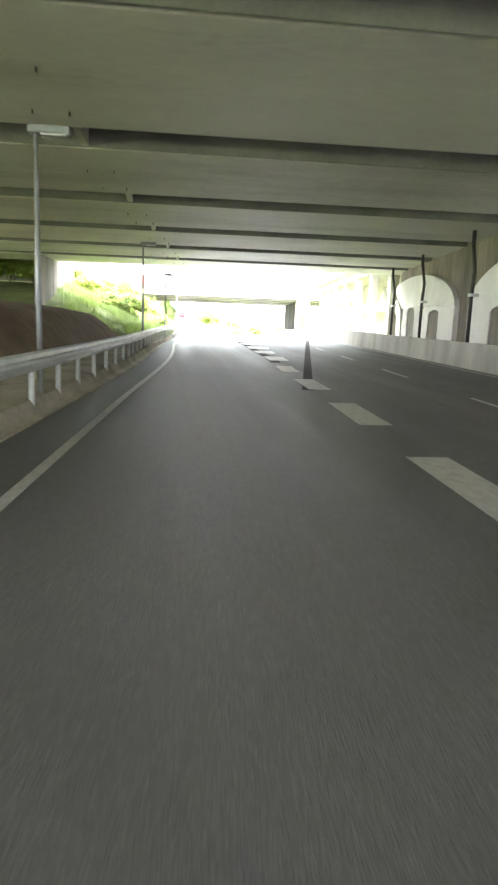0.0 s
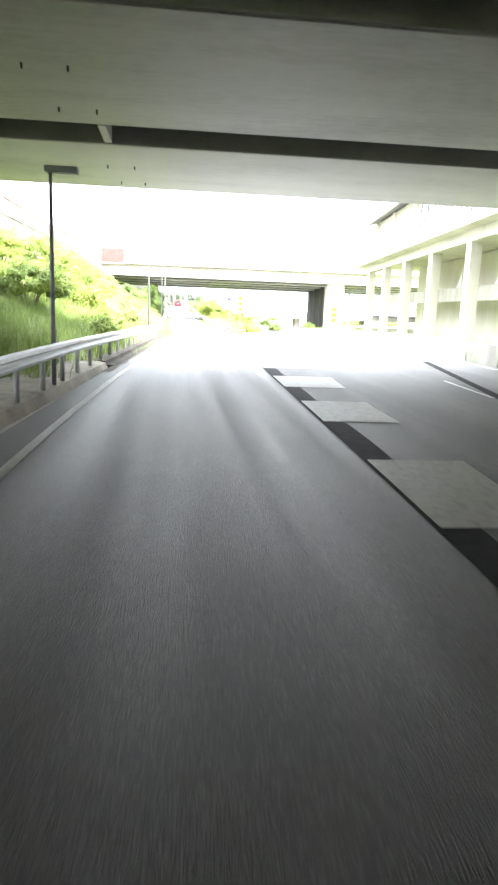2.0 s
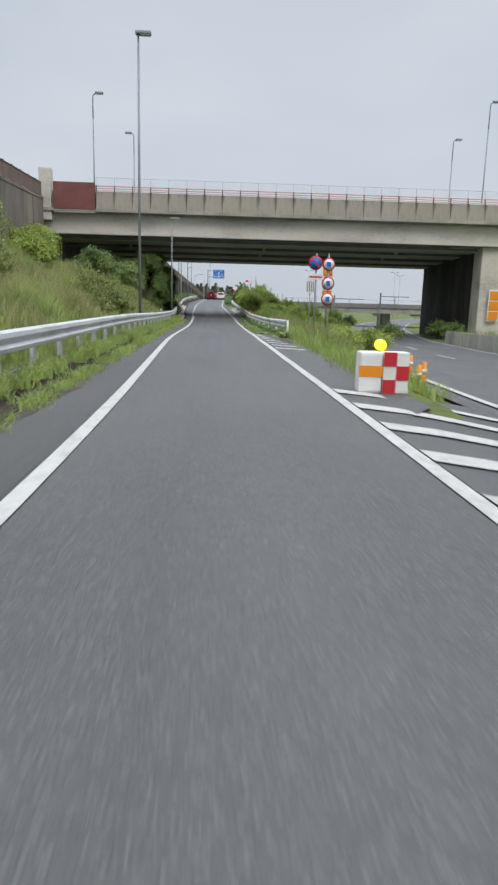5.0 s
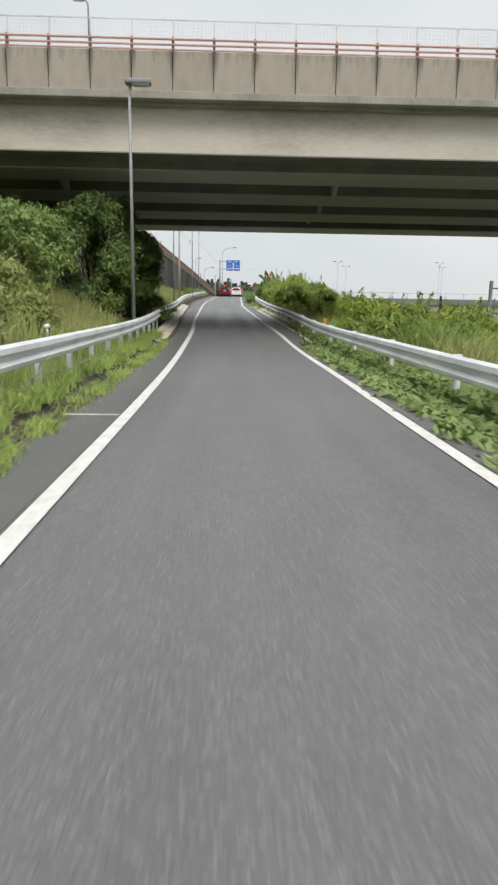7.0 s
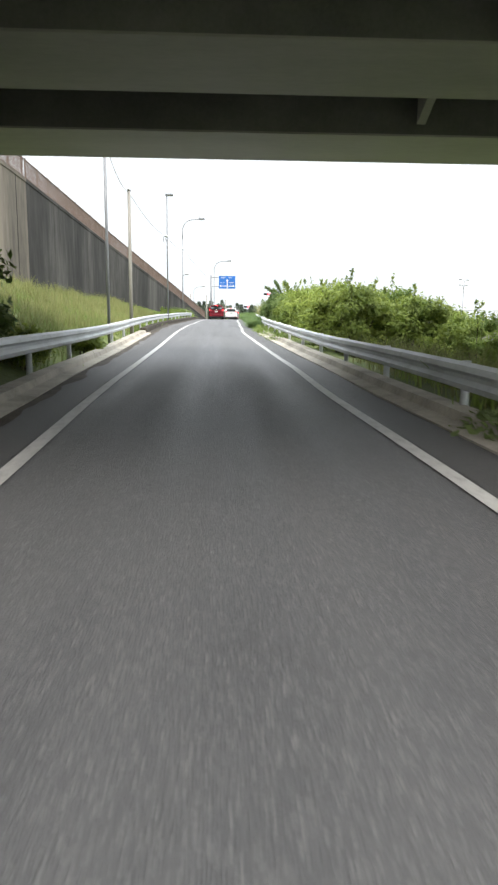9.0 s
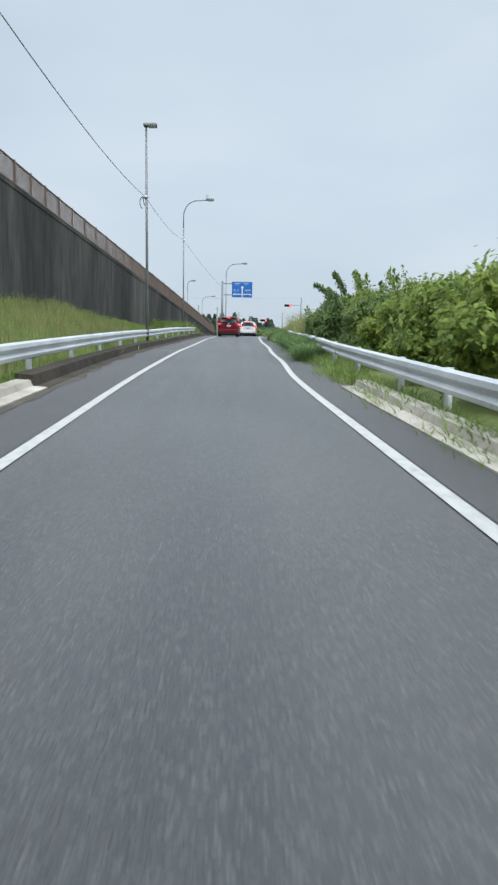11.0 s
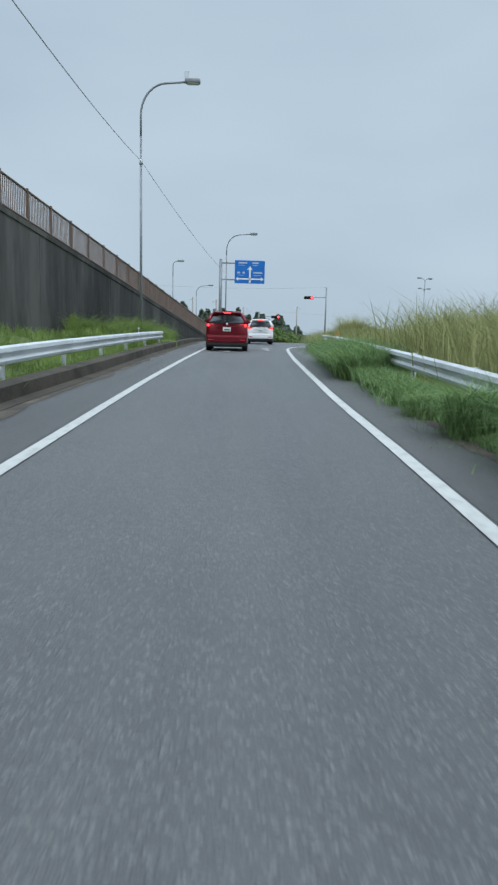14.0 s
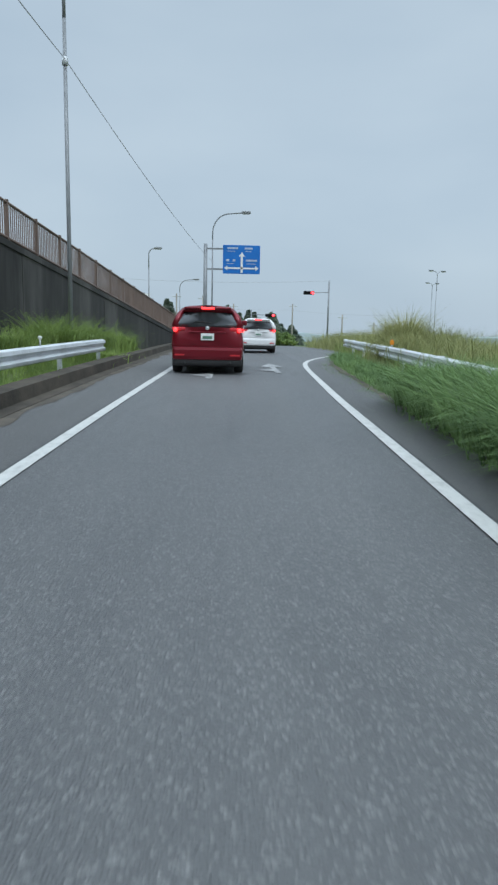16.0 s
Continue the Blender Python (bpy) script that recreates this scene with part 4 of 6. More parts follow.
for k in range(6):
    y = COLS[k] - 5.1
    if k == 0:
        for d in (-0.9, 0.9):
            w = part("window", along(COLS[0] + d - 3.2, COLS[0] + d - 2.8, 0.5, 0.62, 9.5, 11.7), GLASS, hall)
    if k == 0:
        continue
    wide = 3.2
    w = part("window", along(y - wide, y + wide, 0.5, 0.62, 9.0, 12.1), GLASS, hall)
    part("frame", along(y - wide - 0.1, y + wide + 0.1, 0.44, 0.59, 12.1, 12.25), WHITEWALL, w)
    part("sill", along(y - wide - 0.1, y + wide + 0.1, 0.4, 0.6, 8.85, 9.0), WHITEWALL, w)
    n = 5
    for j in range(n + 1):
        yy = y - wide + 2 * wide * j / n
        part("mullion", along(yy - 0.05, yy + 0.05, 0.42, 0.58, 9.0, 12.1), WHITEWALL, w)
    tent = part("parasol", tube([(0, 0, 3.4), (0, 0, 3.5), (0, 0, 6.3)], [0.9, 0.85, 0.06], 8), WHITEPLASTIC)
    tent.location = (FX(y) + 4.4, y, 0)
    tagged(tent, "closed white pointed parasol under the building", "parasol", "parasols under the building")
brail = thing("balcony_railing", (0, 0, 0), "thin grey balcony railing at the end of the building", "railing", kind="structure")
for z in (8.9, 9.4):
    part("handrail", tube([(FX(126) - 1.4, 126, z), (FX(131) - 1.4, 130.8, z), (FX(131) + 4, 130.8, z)], [0.03] * 3, 6), STEEL, brail)
for y in (126, 127.5, 129, 130.8):
    part("baluster", tube([(FX(y) - 1.4, y, 8.35), (FX(y) - 1.4, y, 9.4)], [0.025] * 2, 6), STEEL, brail)

# ---- lamps and poles ----


def flat_lamp(x, y, z0, h, reach, label, thick=0.06):
    o = thing("street_lamp", (x, y, z0), label, "street lamp", "street lamps")
    part("pole", tube([(0, 0, -0.4), (0, 0, h * 0.5), (0, 0, h)], [thick, thick * 0.85, thick * 0.65], 12), POLE, o)
    bm = boxed(-0.12, reach, -0.16, 0.16, h - 0.02, h + 0.12, bevel=0.04)
    hd = part("head", bm, POLE, o)
    part("glass", boxed(0.1, reach - 0.05, -0.12, 0.12, h - 0.05, h - 0.018, bevel=0.01), DIFFUSER, hd)
    return o


for x, y, h in ((-6.1, 13.3, 4.9), (-5.05, 34.2, 5.15), (-4.16, 53.5, 4.82)):
    flat_lamp(x, y, ZR(y) + 0.1, h, 0.62, "short grey street lamp with a flat head under the overpass")
flat_lamp(-3.05, 83.2, 0.0, 12.0, 0.55, "tall grey street lamp with a flat head on the verge", 0.07)
flat_lamp(-2.87, 120.3, -0.3, 12.2, 0.55, "tall grey street lamp with a flat head behind the guard rail", 0.065)
flat_lamp(-2.75, 141.0, -0.2, 6.95, 0.62, "grey street lamp with a flat head beside the bushes", 0.058)
flat_lamp(-4.06, 201.2, 0.9, 9.75, 0.5, "tall grey street lamp with a small head and cable clamp", 0.07)
clamp = thing("cable_clamp", (-4.13, 201.2, 7.56), "black cable clamp and coil on the lamp pole", "clamp")
part("band", tube([(0, 0, -0.06), (0, 0, 0.06)], [0.13, 0.13], 12), STEEL, clamp)
part("arm", tube([(0.05, 0, 0), (0.2, 0, 0)], [0.025, 0.025], 8), STEEL, clamp)
part("coil", tube([(-0.1 - 0.14 * math.cos(a) , 0, -0.25 + 0.26 * math.sin(a)) for a in np.linspace(-1.5, 1.5, 10)] + [(-0.02, 0, -0.4)], [0.018] * 11, 6), BLACK, clamp)
plain = thing("cable_pole", (-3.84, 170.8, -0.2), "slim grey steel cable pole with a hook near the top", "pole")
part("pole", tube([(0, 0, -0.4), (0, 0, 8.0)], [0.058, 0.048], 10), POLE, plain)
part("hook", tube([(0, 0, 7.2), (-0.18, 0, 7.15), (-0.2, 0, 6.95), (-0.05, 0, 6.85)], [0.02] * 4, 6), STEEL, plain)
plain = thing("concrete_pole", (-3.9, 177.5, 0.0), "thick pale concrete pole on the grass slope", "pole")
part("pole", tube([(0, 0, -0.4), (0, 0, 6.6)], [0.085, 0.07], 12), CONCRETE, plain)
part("cap", tube([(0, 0, 6.6), (0, 0, 6.68)], [0.1, 0.04], 12), STEEL, plain)


def curved_lamp(x, y, z0, h, reach, label, turn=0.0, r=0.068, twin=False):
    o = thing("street_lamp", (x, y, z0), label, "street lamp", "street lamps", turn=turn)
    part("pole", tube([(0, 0, -0.4), (0, 0, h * 0.8)], [r, r * 0.75], 12), POLE, o)
    arms = (1, -1) if twin else (1,)
    for s in arms:
        rise = min(h * 0.15, reach * 0.62)
        pts = [(0, 0, h * 0.8), (0, 0, h - rise - 0.02)] + [(s * reach * 0.5 * (1 - math.cos(a)), 0, h - rise + rise * 0.94 * math.sin(a)) for a in np.linspace(0.15, 1.5, 9)] + [(s * reach * 0.9, 0, h)]
        arm = part("arm", tube(pts, [r * 0.72] * len(pts), 10), POLE, o)
        hd = part("head", box(bmesh.new(), s * reach - 0.4, s * reach + 0.3, -0.17, 0.17, h - 0.06, h + 0.12, 0.05), POLE, o)
        part("glass", boxed(s * reach - 0.3, s * reach + 0.22, -0.12, 0.12, h - 0.1, h - 0.05), DIFFUSER, hd)
    return o


lamp7 = curved_lamp(-4.56, 231.4, 1.2, 12.15, 2.42, "tall grey street lamp with a curved arm behind the wall railing")
part("sensor", boxed(2.0, 2.2, -0.06, 0.06, 12.25, 12.6, bevel=0.02), STEEL, lamp7)
part("clamp", tube([(0, 0, 8.5), (0, 0, 8.72)], [0.085, 0.085], 10), STEEL, lamp7)
curved_lamp(-1.05, 264.4, 1.3, 10.1, 2.6, "tall grey street lamp with a curved arm beside the direction sign")
curved_lamp(-7.0, 273.7, 1.3, 8.4, 0.9, "grey street lamp with a short curved arm beyond the wall")
curved_lamp(-6.0, 300.0, 1.0, 8.0, 2.2, "grey street lamp with a curved arm beyond the junction")
for x, y, h in ((-10.3, 152.0, 10.6), (-8.2, 164.0, 10.2), (25.3, 153.6, 11.7), (25.6, 164.0, 10.8)):
    curved_lamp(x, y, 7.6, h, 0.6, "grey street lamp standing on the overpass deck", 180 if y > 160 and x < 0 else 0)
for x, y in ((30, 308), (36, 330), (57, 305), (64, 325)):
    curved_lamp(x, y, -2.5, 14.0, 1.1, "distant twin-armed street lamp beyond the field", 25, 0.05, True)


def cable(points, sag, label):
    o = thing("cable", (0, 0, 0), label, "cable", kind="structure")
    for a, b in zip(points, points[1:]):
        a, b = Vector(a), Vector(b)
        pts = [a.lerp(b, i / 14) - Vector((0, 0, sag * 4 * (i / 14) * (1 - i / 14))) for i in range(15)]
        part("span", tube(pts, [0.013] * 15, 6), CABLE, o)


cable([(-3.84, 170.8, 7.05), (-3.9, 177.5, 6.5), (-4.1, 201.2, 7.56), (-4.56, 231.4, 9.87), (-1.05, 264.4, 7.7)], 0.35, "thin black overhead cable strung between the poles")
cable([(-20, 293, 8.8), (12.2, 292, 8.6)], 0.5, "thin black overhead cable across the junction")
cable([(-30, 300, 6.6), (11, 330, 6.4), (40, 340, 6.4)], 0.5, "thin black overhead cable beyond the junction")
for x, y, h in ((-7.5, 315, 8), (-3.4, 312, 7.6), (1.2, 318, 6.8), (11.6, 330, 7.5), (17, 310, 5.2), (21, 300, 4.0), (19.5, 300, 4.0), (-9.5, 300, 6.0)):
    o = thing("utility_pole", (x, y, 0.0), "distant grey concrete utility pole beyond the junction", "utility pole", "utility poles")
    part("pole", tube([(0, 0, -1.5), (0, 0, h)], [0.17, 0.11], 10), CONCRETE, o)
    part("crossarm", boxed(-0.7, 0.7, -0.05, 0.05, h - 0.5, h - 0.38), STEEL, o)

# ---- direction sign ----
SIGNTEXT = surface("worn_sign_lettering", (0.3, 0.36, 0.5), (0.55, 0.6, 0.68), 0.5, 8, 40, 0)
sign = thing("direction_sign", (-1.55, 263.2, 1.3), "large blue direction sign with white arrows on a grey pole", "road sign")
part("pole", tube([(0, 0, -0.5), (0, 0, 7.6)], [0.16, 0.14], 14), POLE, sign)
for z in (5.75, 7.25):
    part("bracket", boxed(0, 3.4, -0.1, -0.02, z - 0.06, z + 0.06), POLE, sign)
board = part("board", boxed(1.32, 4.12, -0.18, -0.12, 5.43, 7.53, bevel=0.015), BLUESIGN, sign)
part("arrow_stem", boxed(2.66, 2.82, -0.195, -0.183, 5.5, 6.75), WHITEPLASTIC, board)
part("arrow_bar", boxed(1.62, 3.82, -0.195, -0.183, 5.78, 5.9), WHITEPLASTIC, board)
part("arrow_head", mesh("h", [(2.5, -0.19, 6.7), (2.98, -0.19, 6.7), (2.74, -0.19, 7.02)], [(0, 1, 2)]), WHITEPLASTIC, board)
part("arrow_head", mesh("h", [(1.66, -0.19, 5.66), (1.66, -0.19, 6.02), (1.42, -0.19, 5.84)], [(0, 1, 2)]), WHITEPLASTIC, board)
part("arrow_head", mesh("h", [(3.78, -0.19, 5.66), (4.02, -0.19, 5.84), (3.78, -0.19, 6.02)], [(0, 1, 2)]), WHITEPLASTIC, board)
for x0, x1, z, h in ((1.6, 2.5, 7.2, 0.2), (2.9, 3.6, 7.2, 0.2), (1.6, 2.3, 7.05, 0.06), (2.95, 3.5, 7.05, 0.06), (1.5, 1.85, 6.3, 0.22), (2.0, 2.3, 6.3, 0.22), (3.0, 3.95, 6.32, 0.2), (1.55, 2.2, 6.14, 0.06), (3.05, 3.85, 6.14, 0.06)):
    part("text_bar", boxed(x0 + 0.05, x1 - 0.05, -0.193, -0.183, z + h * 0.15, z + h * 0.85), SIGNTEXT, board)


def signal_light(x, y, z, arm, poleh, zb, label):
    o = thing("traffic_signal", (x, y, zb), label, "traffic signal", "traffic signals")
    part("pole", tube([(arm, 0, -0.5), (arm, 0, poleh)], [0.12, 0.09], 10), POLE, o)
    part("arm", tube([(arm, 0, z - zb + 0.1), (0.0, 0, z - zb + 0.02)], [0.045, 0.035], 8), POLE, o)
    hb = part("housing", boxed(-0.72, 0.55, -0.1, 0.1, z - zb - 0.2, z - zb + 0.2, bevel=0.06), BLACK, o)
    for k, mt in ((0, BLACK), (1, BLACK), (2, REDLIGHT)):
        lens = part("lens", tube([(-0.5 + 0.42 * k, -0.12, z - zb), (-0.5 + 0.42 * k, -0.16, z - zb)], [0.16, 0.15], 14), mt, hb, "lit red lens" if k == 2 else "")
        part("visor", tube([(-0.5 + 0.42 * k, -0.1, z - zb + 0.02), (-0.5 + 0.42 * k, -0.34, z - zb + 0.04)], [0.185, 0.18], 12, False), BLACK, lens)
    return o


signal_light(9.9, 292, 7.15, 2.3, 7.6, 1.0, "horizontal traffic signal on an arm, its red lamp lit")
signal_light(6.0, 302, 4.7, -2.6, 4.9, 0.5, "distant horizontal traffic signal with its red lamp lit")

# ---- cars ----


def loft(sections, closed=True):
    """A body through rings of points: each section is (y, [(x, z), ...]) for the right half, mirrored."""
    verts, faces = [], []
    k = 0
    for y, half in sections:
        ring = [(x, y, z) for x, z in half] + [(-x, y, z) for x, z in half[::-1]]
        k = len(ring)
        verts += ring
    for i in range(len(sections) - 1):
        for j in range(k):
            a, b = i * k + j, i * k + (j + 1) % k
            faces.append((a, b, b + k, a + k))
    faces.append(tuple(range(k))[::-1])
    faces.append(tuple((len(sections) - 1) * k + j for j in range(k)))
    return mesh("loft", verts, faces, True)


def car(x, y, z, w, h, length, paint, label, turn=0.0):
    o = thing("car", (x, y, z), label, "car", "queueing cars", turn=turn)
    hw, belt, lz, pz = w / 2, h * 0.735, h * 0.655, h * 0.545

    def ring(s, zb, zt):
        u = zt - zb
        return [(0.0, zb), (hw * s * 0.86, zb), (hw * s * 0.95, zb + 0.08 * u), (hw * s * 0.99, zb + 0.25 * u), (hw * s, zb + 0.45 * u), (hw * s * 0.98, zb + 0.68 * u), (hw * s * 0.93, zb + 0.86 * u), (hw * s * 0.85, zb + 0.97 * u), (0.0, zt + 0.02)]

    body = part("body", loft([(-0.02, ring(0.86, 0.5, belt - 0.28)), (0.03, ring(0.95, 0.4, belt - 0.12)), (0.12, ring(0.985, 0.33, belt - 0.02)), (0.35, ring(1.0, 0.27, belt + 0.02)), (length * 0.3, ring(1.0, 0.24, belt + 0.02)), (length * 0.62, ring(1.0, 0.24, belt)),
                              (length * 0.78, ring(0.99, 0.25, belt - 0.1)), (length * 0.93, ring(0.94, 0.3, belt - 0.28)), (length, ring(0.8, 0.4, belt - 0.46))]), paint, o)

    def cab(s, zt):
        return [(0.0, belt - 0.1), (hw * 0.9 * s, belt - 0.1), (hw * 0.88 * s, belt + 0.02), (hw * (0.9 - 0.25 * (zt - belt) / (h - belt)) * s, zt - 0.09), (hw * (0.84 - 0.27 * (zt - belt) / (h - belt)) * s, zt - 0.02), (0.0, zt + 0.02)]

    tops = [(0.06, 0.97, belt + 0.03), (0.2, 1.0, belt + 0.2), (0.36, 1.0, h - 0.1), (0.55, 1.0, h - 0.02), (1.1, 1.0, h), (length * 0.45, 1.0, h), (length * 0.56, 0.98, h - 0.12), (length * 0.72, 0.92, belt + 0.02)]
    part("glasshouse", loft([(y1, cab(s1, z1)) for y1, s1, z1 in tops]), GLASS, o, "dark tinted windows")

    def cap(s, zt):
        return [(0.0, zt - 0.1), (hw * 0.69 * s, zt - 0.1), (hw * 0.655 * s, zt - 0.035), (hw * 0.57 * s, zt + 0.005), (0.0, zt + 0.035)]

    part("roof", loft([(0.24, cap(0.97, h - 0.06)), (0.36, cap(1.0, h - 0.025)), (0.6, cap(1.0, h)), (1.1, cap(1.0, h + 0.01)), (length * 0.45, cap(1.0, h)), (length * 0.53, cap(0.98, h - 0.06))]), paint, o)
    for s in (-1, 1):
        part("rear_pillar", tube([(s * hw * 0.88, 0.1, belt - 0.08), (s * hw * 0.79, 0.24, belt + 0.18), (s * hw * 0.66, 0.43, h - 0.09)], [0.1, 0.085, 0.06], 10), paint, o)
        part("middle_pillar", tube([(s * hw * 0.88, length * 0.42, belt), (s * hw * 0.67, length * 0.41, h - 0.08)], [0.035, 0.03], 8), BLACK, o)
    part("wiper", tube([(-0.32, 0.035, belt + 0.05), (0.1, 0.03, belt + 0.03)], [0.014, 0.012], 6), BLACK, o)
    bump = part("bumper", box(bmesh.new(), -hw * 0.94, hw * 0.94, -0.03, 0.5, 0.2, 0.38, 0.06), BLACK, o, "black plastic lower bumper")
    part("bumper_step", box(bmesh.new(), -hw * 0.96, hw * 0.96, -0.07, 0.3, 0.34, 0.68, 0.09), paint, o)
    for a, b in ((-0.88, -0.62), (0.62, 0.88)):
        part("reflector", boxed(hw * a, hw * b, -0.085, -0.06, 0.45, 0.49), REDSIGN, bump)
    for s in (-1, 1):
        a, b = sorted((s * hw * 0.6, s * hw * 0.97))
        part("tail_lamp", box(bmesh.new(), a, b, -0.005, 0.3, lz - 0.045, lz + 0.05, 0.04), REDSIGN, o)
        c = s * hw * 0.87
        part("brake_lamp", tube([(c, -0.03, lz - 0.02), (c, 0.05, lz - 0.02)], [0.055, 0.055], 12), BRAKE, o, "lit red brake lamp")
        part("exhaust", tube([(s * hw * 0.62, -0.05, 0.27), (s * hw * 0.62, 0.1, 0.27)], [0.035, 0.035], 10), BLACK, o)
        part("mirror", box(bmesh.new(), *sorted((s * hw * 0.98, s * hw * 1.16)), length * 0.6, length * 0.6 + 0.12, belt, belt + 0.15, 0.04), paint, o)
        for yy in (0.85, length - 0.9):
            wh = part("wheel", tube([(s * (hw - 0.24), yy, 0.345), (s * (hw - 0.2), yy, 0.345), (s * (hw - 0.02), yy, 0.345), (s * hw, yy, 0.345)], [0.31, 0.345, 0.345, 0.31], 20), TYRE, o)
            part("rim", tube([(s * (hw - 0.01), yy, 0.345), (s * (hw + 0.012), yy, 0.345)], [0.22, 0.2], 16), CHROME, wh)
    part("high_brake_lamp", boxed(-0.16, 0.16, 0.115, 0.16, h - 0.085, h - 0.04), BRAKE, o, "lit high red brake lamp")
    plate = part("number_plate", boxed(-0.165, 0.165, -0.055, -0.01, pz - 0.085, pz + 0.085, bevel=0.006), WHITEPLASTIC, o)
    part("plate_bar", boxed(-0.12, 0.12, -0.062, -0.056, pz - 0.05, pz + 0.02), surface("plate_green", (0.1, 0.2, 0.14), (0.12, 0.24, 0.17), 0.5, bump=0), plate)
    part("badge", tube([(0, -0.03, lz + 0.03), (0, 0.03, lz + 0.03)], [0.05, 0.05], 14), STEEL, o)
    part("garnish", boxed(-hw * 0.5, hw * 0.5, -0.035, 0.05, pz + 0.1, pz + 0.135, bevel=0.012), paint, o)
    part("spoiler", box(bmesh.new(), -hw * 0.64, hw * 0.64, 0.14, 0.42, h - 0.085, h - 0.03, 0.025), paint, o)
    part("underbody", boxed(-hw * 0.8, hw * 0.8, 0.35, length - 0.4, 0.16, 0.3, bevel=0.03), BLACK, o)
    return o


car(-0.37, 227.8, ZR(229), 1.84, 1.69, 4.5, REDCAR, "red metallic sport utility car waiting with brake lamps lit")
car(1.6, 242.6, ZR(244), 1.7, 1.6, 3.95, WHITECAR, "white compact hatchback waiting with brake lamps lit")
car(2.25, 257.5, ZR(259), 1.74, 1.95, 4.2, GREYCAR, "grey van-like car waiting at the junction")

# ---- signs and clutter on the island ----


def post_sign(x, y, z0, h, r=0.04):
    return tube([(x, y, z0 - 0.5), (x, y, z0 + h)], [r, r], 10)


pict = thing("pictogram_sign", (6.85, 131, -1.2), "white sign board with three orange prohibition squares", "road sign")
part("pole", post_sign(0, 0.06, 0, 4.3, 0.05), POLE, pict)
bd = part("board", boxed(-0.29, 0.29, -0.03, 0.02, 2.25, 4.4, bevel=0.01), WHITEPLASTIC, pict)
for k in range(3):
    z = 2.33 + 0.66 * k
    sq = part("square", boxed(-0.25, 0.25, -0.05, -0.034, z, z + 0.5), ORANGE, bd, "orange square with red edge")
    for a in ((-0.25, 0.25, z, z + 0.03), (-0.25, 0.25, z + 0.47, z + 0.5), (-0.25, -0.22, z, z + 0.5), (0.22, 0.25, z, z + 0.5)):
        part("edge", boxed(a[0], a[1], -0.058, -0.052, a[2], a[3]), REDSIGN, sq)
    part("pictogram", boxed(-0.05, 0.08, -0.06, -0.052, z + 0.1, z + 0.38, bevel=0.02), BLACK, sq)
    if k:
        part("slash", mesh("s", [(-0.22, -0.064, z + 0.45), (-0.19, -0.064, z + 0.48), (0.22, -0.064, z + 0.06), (0.19, -0.064, z + 0.03)], [(0, 3, 2, 1)]), REDSIGN, sq)
    part("text_bar", boxed(-0.2, 0.2, -0.04, -0.032, z + 0.55, z + 0.6), BLACK, bd)
pict.matrix_basis = pose(7.95, 134.0, -1.53) @ Matrix.Scale(1.164, 4)
o = thing("notice_sign", (6.75, 133.4, -1.2), "small white notice board on a thin pole in the weeds", "road sign")
part("pole", post_sign(0, 0.05, 0, 3.6, 0.03), POLE, o)
bd = part("board", boxed(-0.27, 0.27, -0.02, 0.02, 2.75, 3.65, bevel=0.01), WHITEPLASTIC, o)
for k in range(4):
    part("text_bar", boxed(-0.22 + 0.125 * k, -0.155 + 0.125 * k, -0.03, -0.022, 2.85, 3.52), GREYCAR, bd)


def disc(x, z, r, material, name, parent, y=-0.04):
    return part(name, tube([(x, y, z), (x, y + 0.025, z)], [r, r], 24), material, parent)


o = thing("round_signs", (5.5, 122, -1.35), "cluster of round red and blue traffic signs on two poles", "road sign")
for px in (-0.05, 0.55):
    part("pole", post_sign(px, 0.06, 0, 4.6, 0.045), POLE, o)
d = disc(-0.1, 4.15, 0.34, REDSIGN, "disc", o)
disc(-0.1, 4.15, 0.27, BLUESIGN, "face", d, -0.055)
part("slash", mesh("s", [(-0.34, -0.062, 4.35), (-0.29, -0.062, 4.4), (0.14, -0.062, 3.97), (0.09, -0.062, 3.92)], [(0, 3, 2, 1)]), REDSIGN, d)
pl = part("sub_plate", boxed(-0.45, 0.3, -0.04, -0.02, 3.35, 3.65, bevel=0.01), WHITEPLASTIC, o)
part("stripe", boxed(-0.38, 0.24, -0.05, -0.042, 3.46, 3.53), REDSIGN, pl)
for z in (4.1, 3.2, 2.45):
    d = disc(0.55, z, 0.31, REDSIGN, "disc", o)
    disc(0.55, z, 0.25, WHITEPLASTIC, "face", d, -0.055)
    part("bar", boxed(0.45, 0.65, -0.064, -0.057, z - 0.12, z + 0.12), BLUESIGN, d)
nose = thing("crash_barrier", (3.15, 99.0, ZR(99)), "orange and white checked crash barrier at the gore nose", "barrier")
part("drum", box(bmesh.new(), -0.42, 0.0, -0.2, 0.2, 0, 0.75, 0.05), WHITEPLASTIC, nose)
ck = part("checker", box(bmesh.new(), 0.02, 0.5, -0.18, 0.18, 0, 0.75, 0.02), WHITEPLASTIC, nose)
for i in range(2):
    for j in range(3):
        if (i + j) % 2 == 0:
            part("square", boxed(0.02 + 0.24 * i, 0.26 + 0.24 * i, -0.195, -0.182, 0.25 * j, 0.25 * j + 0.25), REDSIGN, ck)
part("orange_band", boxed(-0.43, 0.01, -0.21, -0.202, 0.3, 0.5), ORANGE, nose)
part("post", tube([(0.02, 0.25, -0.2), (0.02, 0.25, 1.0)], [0.03, 0.03], 8), POLE, nose)
part("beacon", tube([(0.02, 0.1, 0.86), (0.02, 0.2, 0.86)], [0.1, 0.1], 16), AMBER, nose, "glowing amber beacon")
